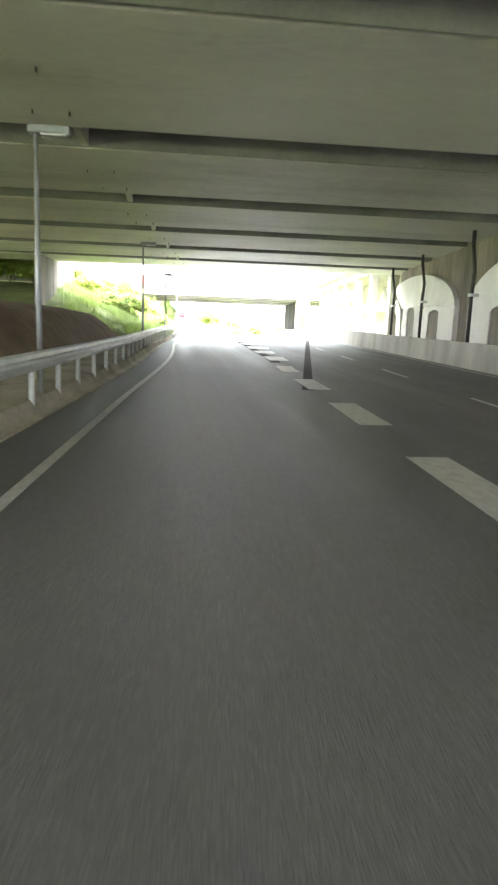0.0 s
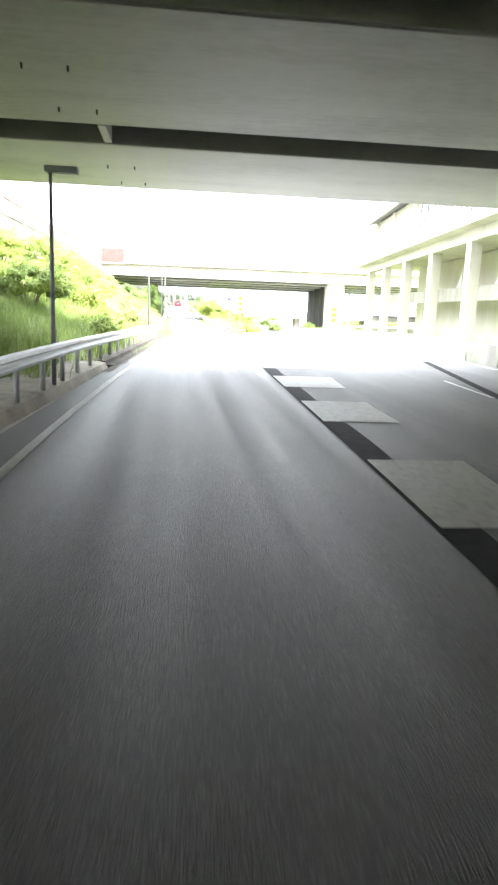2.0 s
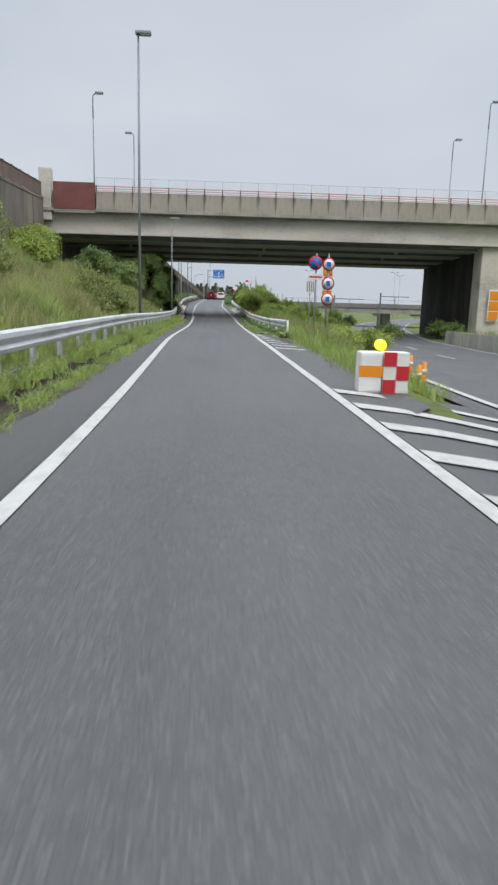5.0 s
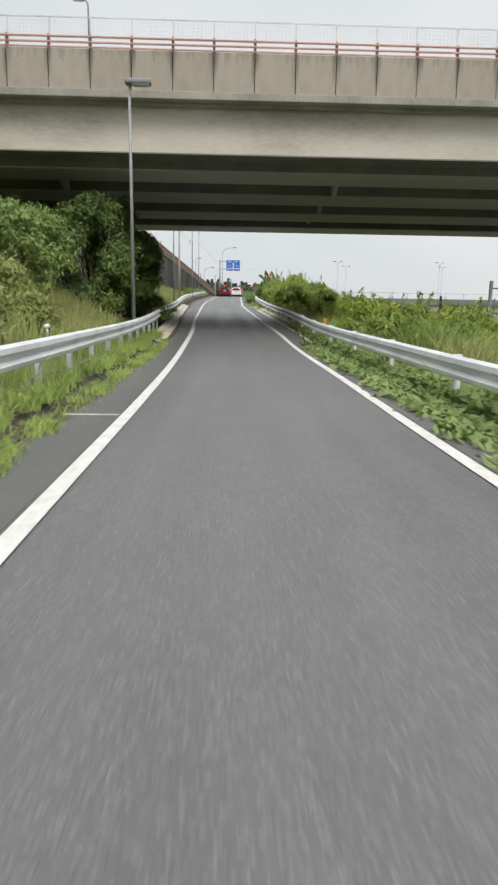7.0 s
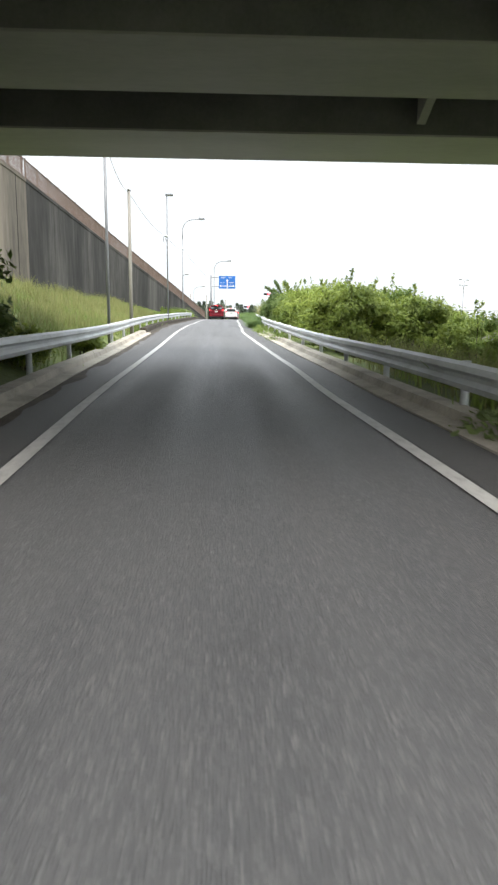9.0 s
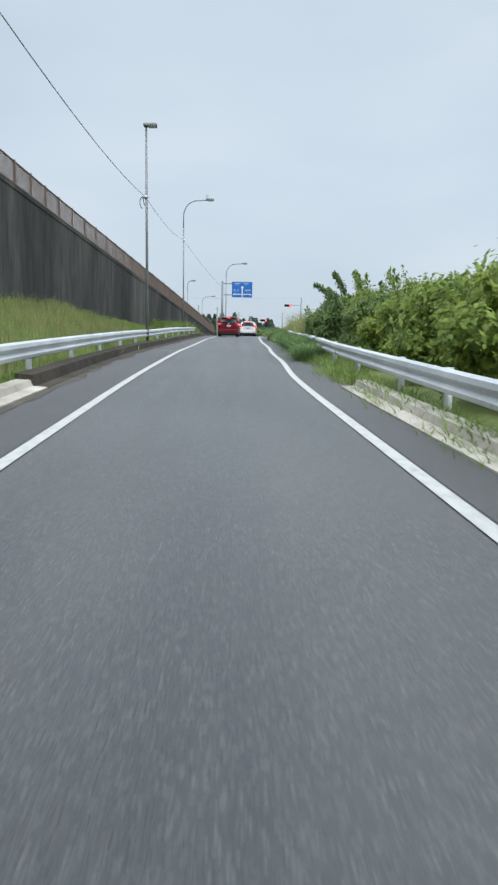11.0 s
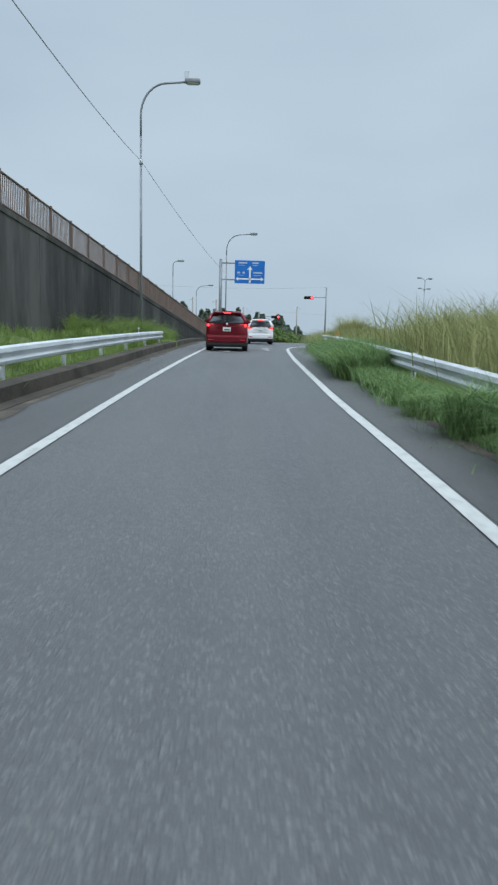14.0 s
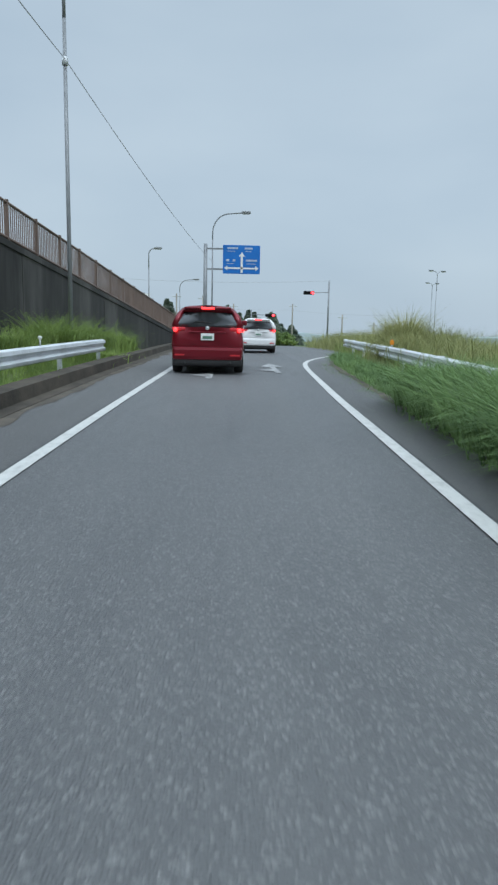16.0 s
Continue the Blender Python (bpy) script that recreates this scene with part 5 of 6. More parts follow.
nose.matrix_basis = pose(3.2, 99.0, ZR(99)) @ Matrix.Scale(0.85, 4)
for x, y in ((4.45, 101.0), (4.85, 102.0), (5.3, 104.5), (6.3, 111.0)):
    o = thing("delineator", (x, y, ground_z(x, y)), "short orange delineator post on the gore", "delineator", "delineators")
    part("post", tube([(0, 0, -0.1), (0, 0, 0.65)], [0.05, 0.045], 10), ORANGE, o)
    part("band", tube([(0, 0, 0.42), (0, 0, 0.5)], [0.053, 0.052], 10), WHITEPLASTIC, o)
for y in (142.4, 229.5):
    o = thing("reflector", (RAIL_R(y) - 0.02, y, ZR(y) + 0.72), "small orange reflector on the guard rail", "reflector", "rail reflectors")
    part("bracket", boxed(-0.015, 0.015, -0.01, 0.01, 0, 0.1), STEEL, o)
    part("face", boxed(-0.055, 0.055, -0.03, 0.0, 0.06, 0.2, bevel=0.02), ORANGE, o)
for y in (131, 225):
    o = thing("reflector", (RAIL_L(y) - 0.1, y, ZR(y) + RAIL_H(y) - 0.05), "small round white reflector on a stem behind the guard rail", "reflector", "rail reflectors")
    part("stem", tube([(0, 0, 0), (0, 0, 0.2)], [0.02, 0.02], 6), STEEL, o)
    part("face", tube([(0, -0.02, 0.2), (0, 0.02, 0.2)], [0.04, 0.04], 14), WHITEPLASTIC, o)
o = thing("yellow_box", (7.2, 149.2, ground_z(7.2, 149.2) + 0.35), "faded yellow box on a short post in the weeds", "box")
part("post", tube([(0, 0, -0.7), (0, 0, 1.2)], [0.05, 0.05], 8), STEEL, o)
part("case", boxed(-0.21, 0.21, -0.15, 0.15, 1.15, 1.63, bevel=0.03), YELLOW, o)
for k, (x, y, h) in enumerate(((10.9, 148, 3.9), (12.6, 160, 3.4), (15.2, 149, 4.2), (20.5, 172, 3.4), (9.6, 175, 3.0))):
    o = thing("steel_frame", (x, y, -2.2), "grey steel gantry post with a thin side frame", "post", "gantry posts")
    part("post", boxed(-0.06, 0.06, -0.06, 0.06, -0.4, h, bevel=0.01), POLE, o)
    if k % 2 == 0:
        for z in (h - 0.3, h - 1.3):
            part("rail", tube([(0, 0, z), (2.6, 0, z)], [0.03, 0.03], 6), POLE, o)
        part("brace", tube([(1.3, 0, h - 0.3), (1.3, 0, h - 1.3)], [0.03, 0.03], 6), POLE, o)
orange_sign = thing("pictogram_sign", (24.6, 146.9, -1.8), "white sign board with orange squares fixed to the pier", "road sign")
bd = part("board", boxed(-0.5, 0.5, -0.1, 0.0, 1.6, 4.3, bevel=0.02), WHITEPLASTIC, orange_sign)
for k in range(3):
    part("square", boxed(-0.42, 0.42, -0.13, -0.105, 1.7 + 0.85 * k, 2.45 + 0.85 * k), ORANGE, bd)
# viaducts far across the field
for x0, x1, y, z in ((9, 90, 192, 0.5),):
    via = thing("viaduct", (0, 0, 0), "distant low grey viaduct with a pale railing across the field", "bridge", kind="structure")
    part("deck", boxed(x0, x1, y, y + 7, z - 0.7, z + 0.65), CONCRETE, via)
    part("edge_beam", boxed(x0, x1, y - 0.16, y - 0.002, z + 0.1, z + 0.72), GIRDER_SHADE, via)
    part("handrail", boxed(x0, x1, y - 0.05, y, z + 1.25, z + 1.32), STEEL, via)
    for i in range(40):
        part("baluster", boxed(x0 + 2 * i, x0 + 2 * i + 0.06, y - 0.05, y, z + 0.65, z + 1.25), STEEL, via)
    for i in range(5):
        xx = x0 + (x1 - x0) * (i + 0.12) / 5
        part("pillar", boxed(xx - 0.6, xx + 0.6, y + 2, y + 5, -4, z - 0.7), CONCRETE, via)
truss = thing("steel_truss", (26.3, 149.0, 0), "grey steel truss on posts beside the overpass pier", "truss", kind="structure")
for z in (4.95, 5.95):
    part("chord", boxed(0, 16, -0.08, 0.08, z - 0.08, z + 0.08), POLE, truss)
for i in range(8):
    a, b = (2.0 * i, 5.95), (2.0 * i + 2.0, 4.95)
    part("diagonal", tube([(a[0], 0, a[1]), (b[0], 0, b[1])], [0.06, 0.06], 6), POLE, truss)
    part("upright", tube([(b[0], 0, 4.95), (b[0], 0, 5.95)], [0.05, 0.05], 6), POLE, truss)
for x in (1.2, 7.5, 14.5):
    part("post", boxed(x - 0.18, x + 0.18, -0.18, 0.18, -3.0, 4.95), POLE, truss)
for x0, y0, z0 in ((36, 168, 3.4), (43, 182, 3.9)):
    roof = thing("platform_roof", (x0, y0, 0), "dark sloping canopy roof over the station platform", "canopy", "platform canopies", kind="structure")
    bm = bmesh.new()
    v = [bm.verts.new(p) for p in ((0, 0, z0), (22, 0, z0 - 1.4), (22, 9, z0 - 0.9), (0, 9, z0 + 0.5), (0, 0, z0 - 0.35), (22, 0, z0 - 1.75), (22, 9, z0 - 1.25), (0, 9, z0 + 0.15))]
    for f in ((0, 1, 2, 3), (7, 6, 5, 4), (0, 4, 5, 1), (1, 5, 6, 2), (2, 6, 7, 3), (3, 7, 4, 0)):
        bm.faces.new([v[n] for n in f])
    bmesh.ops.recalc_face_normals(bm, faces=bm.faces)
    part("sheet", bm, ROOF, roof)
    for x in (1.5, 8, 14.5, 20.5):
        part("column", boxed(x - 0.15, x + 0.15, 4, 4.3, -3, z0 - 0.3 - 0.063 * x), POLE, roof)
    part("platform", boxed(-2, 24, 0, 9, -3, -1.2), CONCRETE, roof)
board = thing("billboard", (-11.0, 300, 0.5), "distant white and red roadside board beyond the wall", "sign")
part("panel", boxed(-1.2, 1.2, -0.1, 0.1, 4.0, 6.6), WHITEPLASTIC, board)
part("red_band", boxed(-1.0, 1.0, -0.13, -0.102, 4.6, 5.4), REDSIGN, board)
part("post", tube([(0, 0.1, -1), (0, 0.1, 4.2)], [0.12, 0.12], 8), POLE, board)
# lane arrows painted before the junction
for x, y in ((-0.3, 226.4), (1.5, 228.6)):
    z = ZR(y) + 0.016
    vs = [(x - 0.08, y, z), (x + 0.08, y, z), (x + 0.08, y + 2.6, z + 0.03), (x - 0.08, y + 2.6, z + 0.03), (x - 0.35, y + 2.6, z + 0.03), (x + 0.35, y + 2.6, z + 0.03), (x, y + 4.2, z + 0.05),
          (x - 0.5, y + 1.0, z + 0.01), (x - 0.08, y + 0.5, z + 0.01), (x - 0.08, y + 1.6, z + 0.02)]
    tagged(part("lane_arrow", mesh("lane_arrow", vs, [(0, 1, 2, 3), (4, 5, 6), (7, 8, 9)]), FADED), "worn white lane arrow painted on the asphalt", "road marking", kind="structure")
tagged(part("stop_line", ribbon(lambda y: XL(y) + 0.2, lambda y: 4.5, ZR, 270, 270.45, 0.5, 0.015), PAINT), "white stop line at the junction", "road marking", kind="structure")

# ---- plants ----
rng = np.random.default_rng(7)


def blades(name, places, heights, width, material, label, category="grass", lean=0.55, curl=0.6):
    """One mesh of bent, tapering blades that stand at the given places (n x 3)."""
    n = len(places)
    a = rng.uniform(0, 2 * np.pi, n)
    side = np.stack([np.cos(a), np.sin(a), np.zeros(n)], 1) * (width * rng.uniform(0.6, 1.3, n))[:, None]
    b = rng.uniform(0, 2 * np.pi, n)
    out = np.stack([np.cos(b), np.sin(b), np.zeros(n)], 1) * (heights * lean * rng.uniform(0.2, 1.0, n))[:, None]
    up = np.zeros((n, 3))
    up[:, 2] = heights
    mid = places + out * 0.35 + up * 0.6
    tip = places + out * 1.25 + up * (1.0 - curl * 0.35 * rng.uniform(0, 1, n))[:, None]
    v = np.stack([places - side, places + side, mid - side * 0.75, mid + side * 0.75, tip], 1).reshape(-1, 3)
    i = np.arange(n)[:, None] * 5
    loops = np.concatenate([i + np.array([0, 1, 3, 2]), i + np.array([2, 3, 4])], 1).reshape(-1)
    me = bpy.data.meshes.new(name)
    me.vertices.add(len(v))
    me.vertices.foreach_set("co", v.ravel())
    me.loops.add(len(loops))
    me.loops.foreach_set("vertex_index", loops.astype(np.int32))
    me.polygons.add(2 * n)
    me.polygons.foreach_set("loop_start", (np.arange(n)[:, None] * 7 + np.array([0, 4])).ravel().astype(np.int32))
    me.polygons.foreach_set("loop_total", np.tile([4, 3], n).astype(np.int32))
    me.update()
    return tagged(part(name, me, material), label, category, kind="stuff")


def scatter(n, y0, y1, x0, x1, clump=0.0, drop=0.03):
    """Places on the ground between two edges given as functions of y, in loose clumps."""
    y = rng.uniform(y0, y1, n)
    u = rng.uniform(0, 1, n)
    x = np.array([x0(t) + (x1(t) - x0(t)) * k for t, k in zip(y, u)])
    if clump:
        m = max(1, n // 40)
        cy, cx = y[:m].copy(), x[:m].copy()
        k = rng.integers(0, m, n)
        y = cy[k] + rng.normal(0, clump, n)
        x = cx[k] + rng.normal(0, clump, n)
    z = np.array([ground_z(a, b) for a, b in zip(x, y)]) - drop
    return np.stack([x, y, z], 1)


def leaf_mesh(name, centres, size, flat=0.5, outward=None):
    """One mesh of folded leaves round the given centres, facing outward where a direction is given."""
    n = len(centres)
    if outward is None:
        d = rng.normal(0, 1, (n, 3))
        d[:, 2] = d[:, 2] * flat + 0.1
        d /= np.linalg.norm(d, axis=1)[:, None]
        t = rng.normal(0, 1, (n, 3))
    else:
        t = outward + rng.normal(0, 0.42, (n, 3))
        t[:, 2] += 0.35
        d = np.cross(t, rng.normal(0, 1, (n, 3)))
        d /= np.linalg.norm(d, axis=1)[:, None]
        d[:, 2] -= 0.3
        t = np.cross(d, t)
        t = np.cross(t, d)
    s = np.cross(d, t)
    s /= np.linalg.norm(s, axis=1)[:, None]
    nn = np.cross(d, s)
    L = (size * rng.uniform(0.6, 1.35, n))[:, None]
    v = np.stack([centres - d * L, centres + s * L * 0.45 + nn * L * 0.12, centres + d * L, centres - s * L * 0.45 + nn * L * 0.12], 1).reshape(-1, 3)
    i = np.arange(n)[:, None] * 4
    f = np.concatenate([i + np.array([0, 1, 2]), i + np.array([0, 2, 3])], 1).reshape(-1, 3)
    me = bpy.data.meshes.new(name)
    me.vertices.add(len(v))
    me.vertices.foreach_set("co", v.ravel())
    me.loops.add(f.size)
    me.loops.foreach_set("vertex_index", f.ravel().astype(np.int32))
    me.polygons.add(len(f))
    me.polygons.foreach_set("loop_start", (np.arange(len(f)) * 3).astype(np.int32))
    me.polygons.foreach_set("loop_total", np.full(len(f), 3, np.int32))
    me.update()
    return me


def shrub(x, y, z, h, r, n, leaf, material, label, category="shrub", group="shrubs", sprigs=4, stems=6, low=-0.15):
    """A bush: forking stems, a shaded lumpy inside, and leaves in many overlapping clumps on its outside."""
    o = thing(category.replace(" ", "_"), (x, y, z), label, category, group)
    for k in range(stems):
        a = 2 * math.pi * k / stems + rng.uniform(-0.4, 0.4)
        q = rng.uniform(0.35, 0.8)
        p1 = (math.cos(a) * r * q * 0.3, math.sin(a) * r * q * 0.3, h * 0.3)
        p2 = (math.cos(a) * r * q * 0.75, math.sin(a) * r * q * 0.75, h * rng.uniform(0.5, 0.7))
        part("stem", tube([(0.05 * math.cos(a), 0.05 * math.sin(a), -0.3), p1, p2], [0.02 + 0.012 * h, 0.012 + 0.008 * h, 0.01], 6), BARK, o)
    seed = rng.uniform(0, 100)
    m = max(20, int(26 * r))
    # clump centres on a dome with an uneven outline
    a, t = rng.uniform(0, 2 * np.pi, m), rng.uniform(low, 1.0, m)
    lump = np.array([0.72 + 0.38 * (0.5 + noise.noise((math.cos(b) * 1.3, math.sin(b) * 1.3, seed + c * 1.5))) for b, c in zip(a, t)])
    flat = np.sqrt(np.clip(1 - np.clip(t, 0, 1) ** 2, 0.02, 1)) * rng.uniform(0.62, 1.0, m)
    c = np.stack([np.cos(a) * flat * lump * r * 0.85, np.sin(a) * flat * lump * r * 0.85, h * (0.42 + 0.46 * t * lump)], 1)
    rad = rng.uniform(0.24, 0.42, m) * (0.35 + r * 0.42)
    k = rng.integers(0, m, n)
    u = rng.normal(0, 1, (n, 3))
    u[:, 2] += 0.25
    u /= np.linalg.norm(u, axis=1)[:, None]
    pts = c[k] + u * (rad[k] * rng.uniform(0.5, 1.15, n))[:, None] * np.array([1.1, 1.1, 0.62]) + rng.normal(0, 0.06 + 0.03 * r, (n, 3))
    if sprigs:
        ex, eu = [], []
        for _ in range(sprigs):
            aa, rr = rng.uniform(0, 2 * np.pi), rng.uniform(0.1, 0.7) * r
            base = np.array([math.cos(aa) * rr, math.sin(aa) * rr, h * 0.78])
            tipv = base + np.array([math.cos(aa) * 0.35, math.sin(aa) * 0.35, 1.0]) * h * rng.uniform(0.18, 0.36)
            w = rng.uniform(0, 1, max(12, n // 170))
            ex.append(base + (tipv - base) * w[:, None] + rng.normal(0, 0.05 + 0.025 * h, (len(w), 3)) * (1.15 - w[:, None]))
            eu.append(rng.normal(0, 1, (len(w), 3)))
            part("sprig", tube([tuple(base - np.array([0, 0, h * 0.3])), tuple(base), tuple(tipv)], [0.012, 0.01, 0.004], 5), BARK, o)
        pts, u = np.concatenate([pts] + ex), np.concatenate([u] + eu)
    pts[:, 2] = np.maximum(pts[:, 2], 0.02)
    tagged(part("foliage", leaf_mesh("foliage", pts, leaf, 0.5, u), material, o), kind="stuff")
    # leaf-green lumps fill the bush, its inner shade put into their darker colour
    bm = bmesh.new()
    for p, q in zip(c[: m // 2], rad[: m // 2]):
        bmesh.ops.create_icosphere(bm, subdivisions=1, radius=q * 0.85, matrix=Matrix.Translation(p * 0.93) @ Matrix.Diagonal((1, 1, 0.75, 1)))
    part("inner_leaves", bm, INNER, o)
    return o


def gz(x, y):
    return ground_z(x, y)


# slope on the near side of the bridge: grass below, shrubs above
le = lambda d: (lambda y: RAIL_L(y) - d)
ri = lambda d: (lambda y: RAIL_R(y) + d)
kl = lambda d: (lambda y: KERB_L(y) + d)
blades("slope_grass", scatter(36000, 54, 146, le(9.5), le(0.5), 0.35), rng.uniform(0.35, 0.9, 36000), 0.016, BLADE, "tall green grass on the slope behind the guard rail")
blades("slope_grass", scatter(17000, 100, 146, le(7.5), le(0.6), 0.4), rng.uniform(0.5, 1.05, 17000), 0.013, DRYBLADE, "pale tall seeding grass on the slope behind the guard rail", lean=0.4)
blades("verge_grass", scatter(15000, 84, 145, kl(-0.6), kl(-0.12), 0.07, -0.27), rng.uniform(0.08, 0.28, 15000), 0.010, BLADE, "short green grass growing over the gutter", lean=0.9)
blades("verge_grass", scatter(14000, 84, 144, kl(-0.05), kl(0.12), 0.1, -0.1), rng.uniform(0.05, 0.2, 14000), 0.009, BLADE, "short green grass at the edge of the asphalt", lean=1.0)
blades("verge_grass", scatter(8000, 72, 145, le(0.7), lambda y: RAIL_L(y) - 0.15, 0.18), rng.uniform(0.15, 0.42, 8000), 0.010, BLADE, "green weeds under the guard rail", lean=0.8)
blades("verge_weeds", scatter(6000, 66, 92, le(0.3), kl(-0.1), 0.2), rng.uniform(0.12, 0.34, 6000), 0.012, BLADE, "bright green weeds on the soil beside the road", "weeds", lean=0.9)
for x, y, h, r, n in ((-7.6, 68, 2.6, 2.0, 5200), (-6.2, 73, 2.0, 1.7, 4600), (-9.0, 77, 3.2, 2.2, 5600), (-6.9, 80, 2.4, 1.8, 4600), (-9.0, 86, 3.2, 2.3, 5600), (-7.2, 91, 2.0, 1.6, 4200), (-9.6, 95, 3.0, 2.1, 5200),
                      (-8.2, 101, 2.2, 1.8, 4400), (-10.2, 106, 3.0, 2.2, 5200), (-8.6, 113, 2.0, 1.9, 4400), (-10.4, 119, 2.8, 2.2, 4800), (-9.2, 126, 2.0, 1.8, 4400), (-10.6, 131, 2.6, 2.0, 4800)):
    shrub(x, y, gz(x, y) - 0.15, h, r, n, 0.075, LEAF, "dense green shrub on the slope below the wall", sprigs=2)
for x, y, top, r, n in ((-8.2, 138.8, 4.5, 2.0, 10000), (-6.4, 140.6, 3.6, 1.5, 8000), (-7.0, 143.6, 3.9, 2.2, 13000), (-5.3, 147.2, 4.7, 2.2, 17000), (-4.7, 151.0, 5.0, 2.0, 17000), (-4.5, 154.8, 4.0, 1.75, 14000), (-8.2, 148.0, 4.4, 2.2, 8000), (-4.9, 158.6, 3.0, 1.4, 7000)):
    g = gz(x, y) - 0.2
    shrub(x, y, g, (top - g) * 1.06, r, n, 0.085, DARKLEAF, "large dark green leafy tree-like shrub beside the bridge", "shrub", "shrubs beside the bridge", 0, 8, -0.85)
for k in range(70):
    y = rng.uniform(70, 143)
    x = RAIL_L(y) - rng.uniform(1.6, 7.0)
    n, h = 520, rng.uniform(0.8, 1.55)
    c = np.stack([x + rng.normal(0, 0.4, n), y + rng.normal(0, 0.55, n), np.full(n, gz(x, y) - 0.05)], 1)
    c[:, 2] = [gz(a, b) - 0.05 for a, b in c[:, :2]]
    blades("tall_weeds", c, h * rng.uniform(0.5, 1.05, n), 0.015, DRYBLADE if k % 3 else BLADE, "clump of tall olive weeds on the slope behind the guard rail", "weeds", lean=0.45)
for k in range(26):
    y = rng.uniform(70, 141) if k > 9 else rng.uniform(67, 79)
    x = RAIL_L(y) - (rng.uniform(1.3, 2.6) if k < 10 else rng.uniform(2.6, 6.5))
    shrub(x, y, gz(x, y) - 0.12, rng.uniform(0.8, 1.5), rng.uniform(0.7, 1.2), 2000, 0.07, LEAF, "low green shrub among the weeds on the slope", sprigs=2, stems=4)
for x, y, h, r in ((-4.4, 117, 1.1, 0.9), (-5.2, 119.5, 1.5, 1.0), (-4.3, 122, 1.3, 0.9), (-5.6, 123.5, 1.8, 1.1), (-4.6, 125.5, 1.4, 0.9), (-6.3, 127, 2.0, 1.2), (-5.0, 128.5, 1.6, 1.0), (-4.5, 131.5, 1.3, 0.9), (-5.8, 131, 1.9, 1.1),
                   (-7.2, 131.5, 2.3, 1.3), (-5.2, 134, 1.7, 1.0), (-6.6, 135, 2.3, 1.2), (-4.6, 136.5, 1.4, 0.9), (-5.7, 137.5, 2.0, 1.1), (-4.5, 84, 1.3, 1.0), (-5.6, 88, 1.5, 1.1), (-5.0, 93, 1.3, 1.0), (-6.0, 98, 1.6, 1.2), (-5.2, 104, 1.4, 1.0), (-6.4, 109, 1.7, 1.2)):
    shrub(x, y, gz(x, y) - 0.12, h if y < 126 else h * 0.68, r, 2600, 0.062, OLIVE, "olive-green brush among the tall grass of the slope", sprigs=5, stems=5)
# open ground by the first overpass
for x, y, h, r, n in ((-8, 46, 1.5, 1.7, 2600), (-10.5, 51, 1.9, 2.0, 3200), (-7.2, 55, 1.6, 1.6, 3000), (-9.6, 60, 2.2, 2.1, 3600), (-13, 57, 2.4, 2.3, 3600), (-6.3, 62, 1.7, 1.5, 3000), (-13, 65, 2.6, 2.2, 3600), (-15, 48, 2.4, 2.4, 3400), (-18, 54, 2.6, 2.6, 3400), (-6.0, 67, 1.6, 1.6, 3200)):
    x, y = x * 1.05 - 1.2, 68 + (y - 46) * 0.7
    shrub(x, y, gz(x, y) - 0.1, h, r, int(n * 1.3), 0.075, LEAF, "bright green shrub beyond the overpass", sprigs=2)
blades("verge_grass", scatter(14000, 64, 78, le(11), le(0.6), 0.4), rng.uniform(0.25, 0.7, 14000), 0.014, BLADE, "green grass at the edge of the overpass")
# strip between the rail and the wall after the bridge
blades("slope_grass", scatter(26000, 160, 240, lambda y: max(WALL_X(y) + 0.3, RAIL_L(y) - 5.5), le(0.3), 0.3), rng.uniform(0.14, 0.5, 26000), 0.013, BLADE, "green grass between the guard rail and the wall")
blades("slope_grass", scatter(12000, 160, 206, lambda y: max(WALL_X(y) + 0.3, RAIL_L(y) - 5.5), le(0.9), 0.3), rng.uniform(0.4, 0.9, 12000), 0.011, DRYBLADE, "pale seeding grass between the guard rail and the wall", lean=0.4)
blades("verge_grass", scatter(16000, 180, 236, le(0.3), kl(-0.55), 0.12, -0.1), rng.uniform(0.1, 0.34, 16000), 0.010, BLADE, "green grass growing along the gutter under the guard rail", lean=0.9)
for x, y, h in ((-7.0, 227, 0.9), (-7.4, 232, 1.0), (-6.6, 236, 1.1), (-3.95, 166.5, 0.7), (-4.0, 160.5, 0.8)):
    shrub(x, y, gz(x, y), h, 1.0 if h > 1 else 0.6, 2000, 0.07, LEAF, "low green bush at the foot of the wall", sprigs=1, stems=5)
for x, y, h, w, n in ((-5.0, 219.5, 0.7, 0.24, 700), (-5.4, 223.5, 0.9, 0.3, 900), (-5.4, 213.0, 0.8, 0.24, 800), (-5.3, 227.3, 1.25, 0.34, 1500), (-6.1, 226.0, 1.3, 0.3, 1300), (-4.95, 230.6, 1.6, 0.4, 2400), (-5.7, 232.5, 1.5, 0.36, 1800),
                      (-4.7, 234.6, 1.45, 0.38, 2200), (-4.3, 238.0, 1.2, 0.34, 1600), (-3.75, 231.4, 0.8, 0.3, 1200)):
    c = np.stack([x + rng.normal(0, w, n), y + rng.normal(0, w, n), np.full(n, gz(x, y) - 0.05)], 1)
    blades("grass_tuft", c, h * rng.uniform(0.5, 1.05, n), 0.012, BLADE, "tall arching grass tuft between the rail and the wall", lean=0.9, curl=2.0)
# right verge by the ramp: creeping broad-leaved weeds and field
pts = scatter(46000, 116, 153, lambda y: XR(y) + (0.95 if y < 121 else 0.36 if y < 143 else 0.98), ri(0.5), 0.12)
pts[:, 2] += rng.uniform(0.04, 0.24, len(pts)) * smoothstep(0, 1, 1)
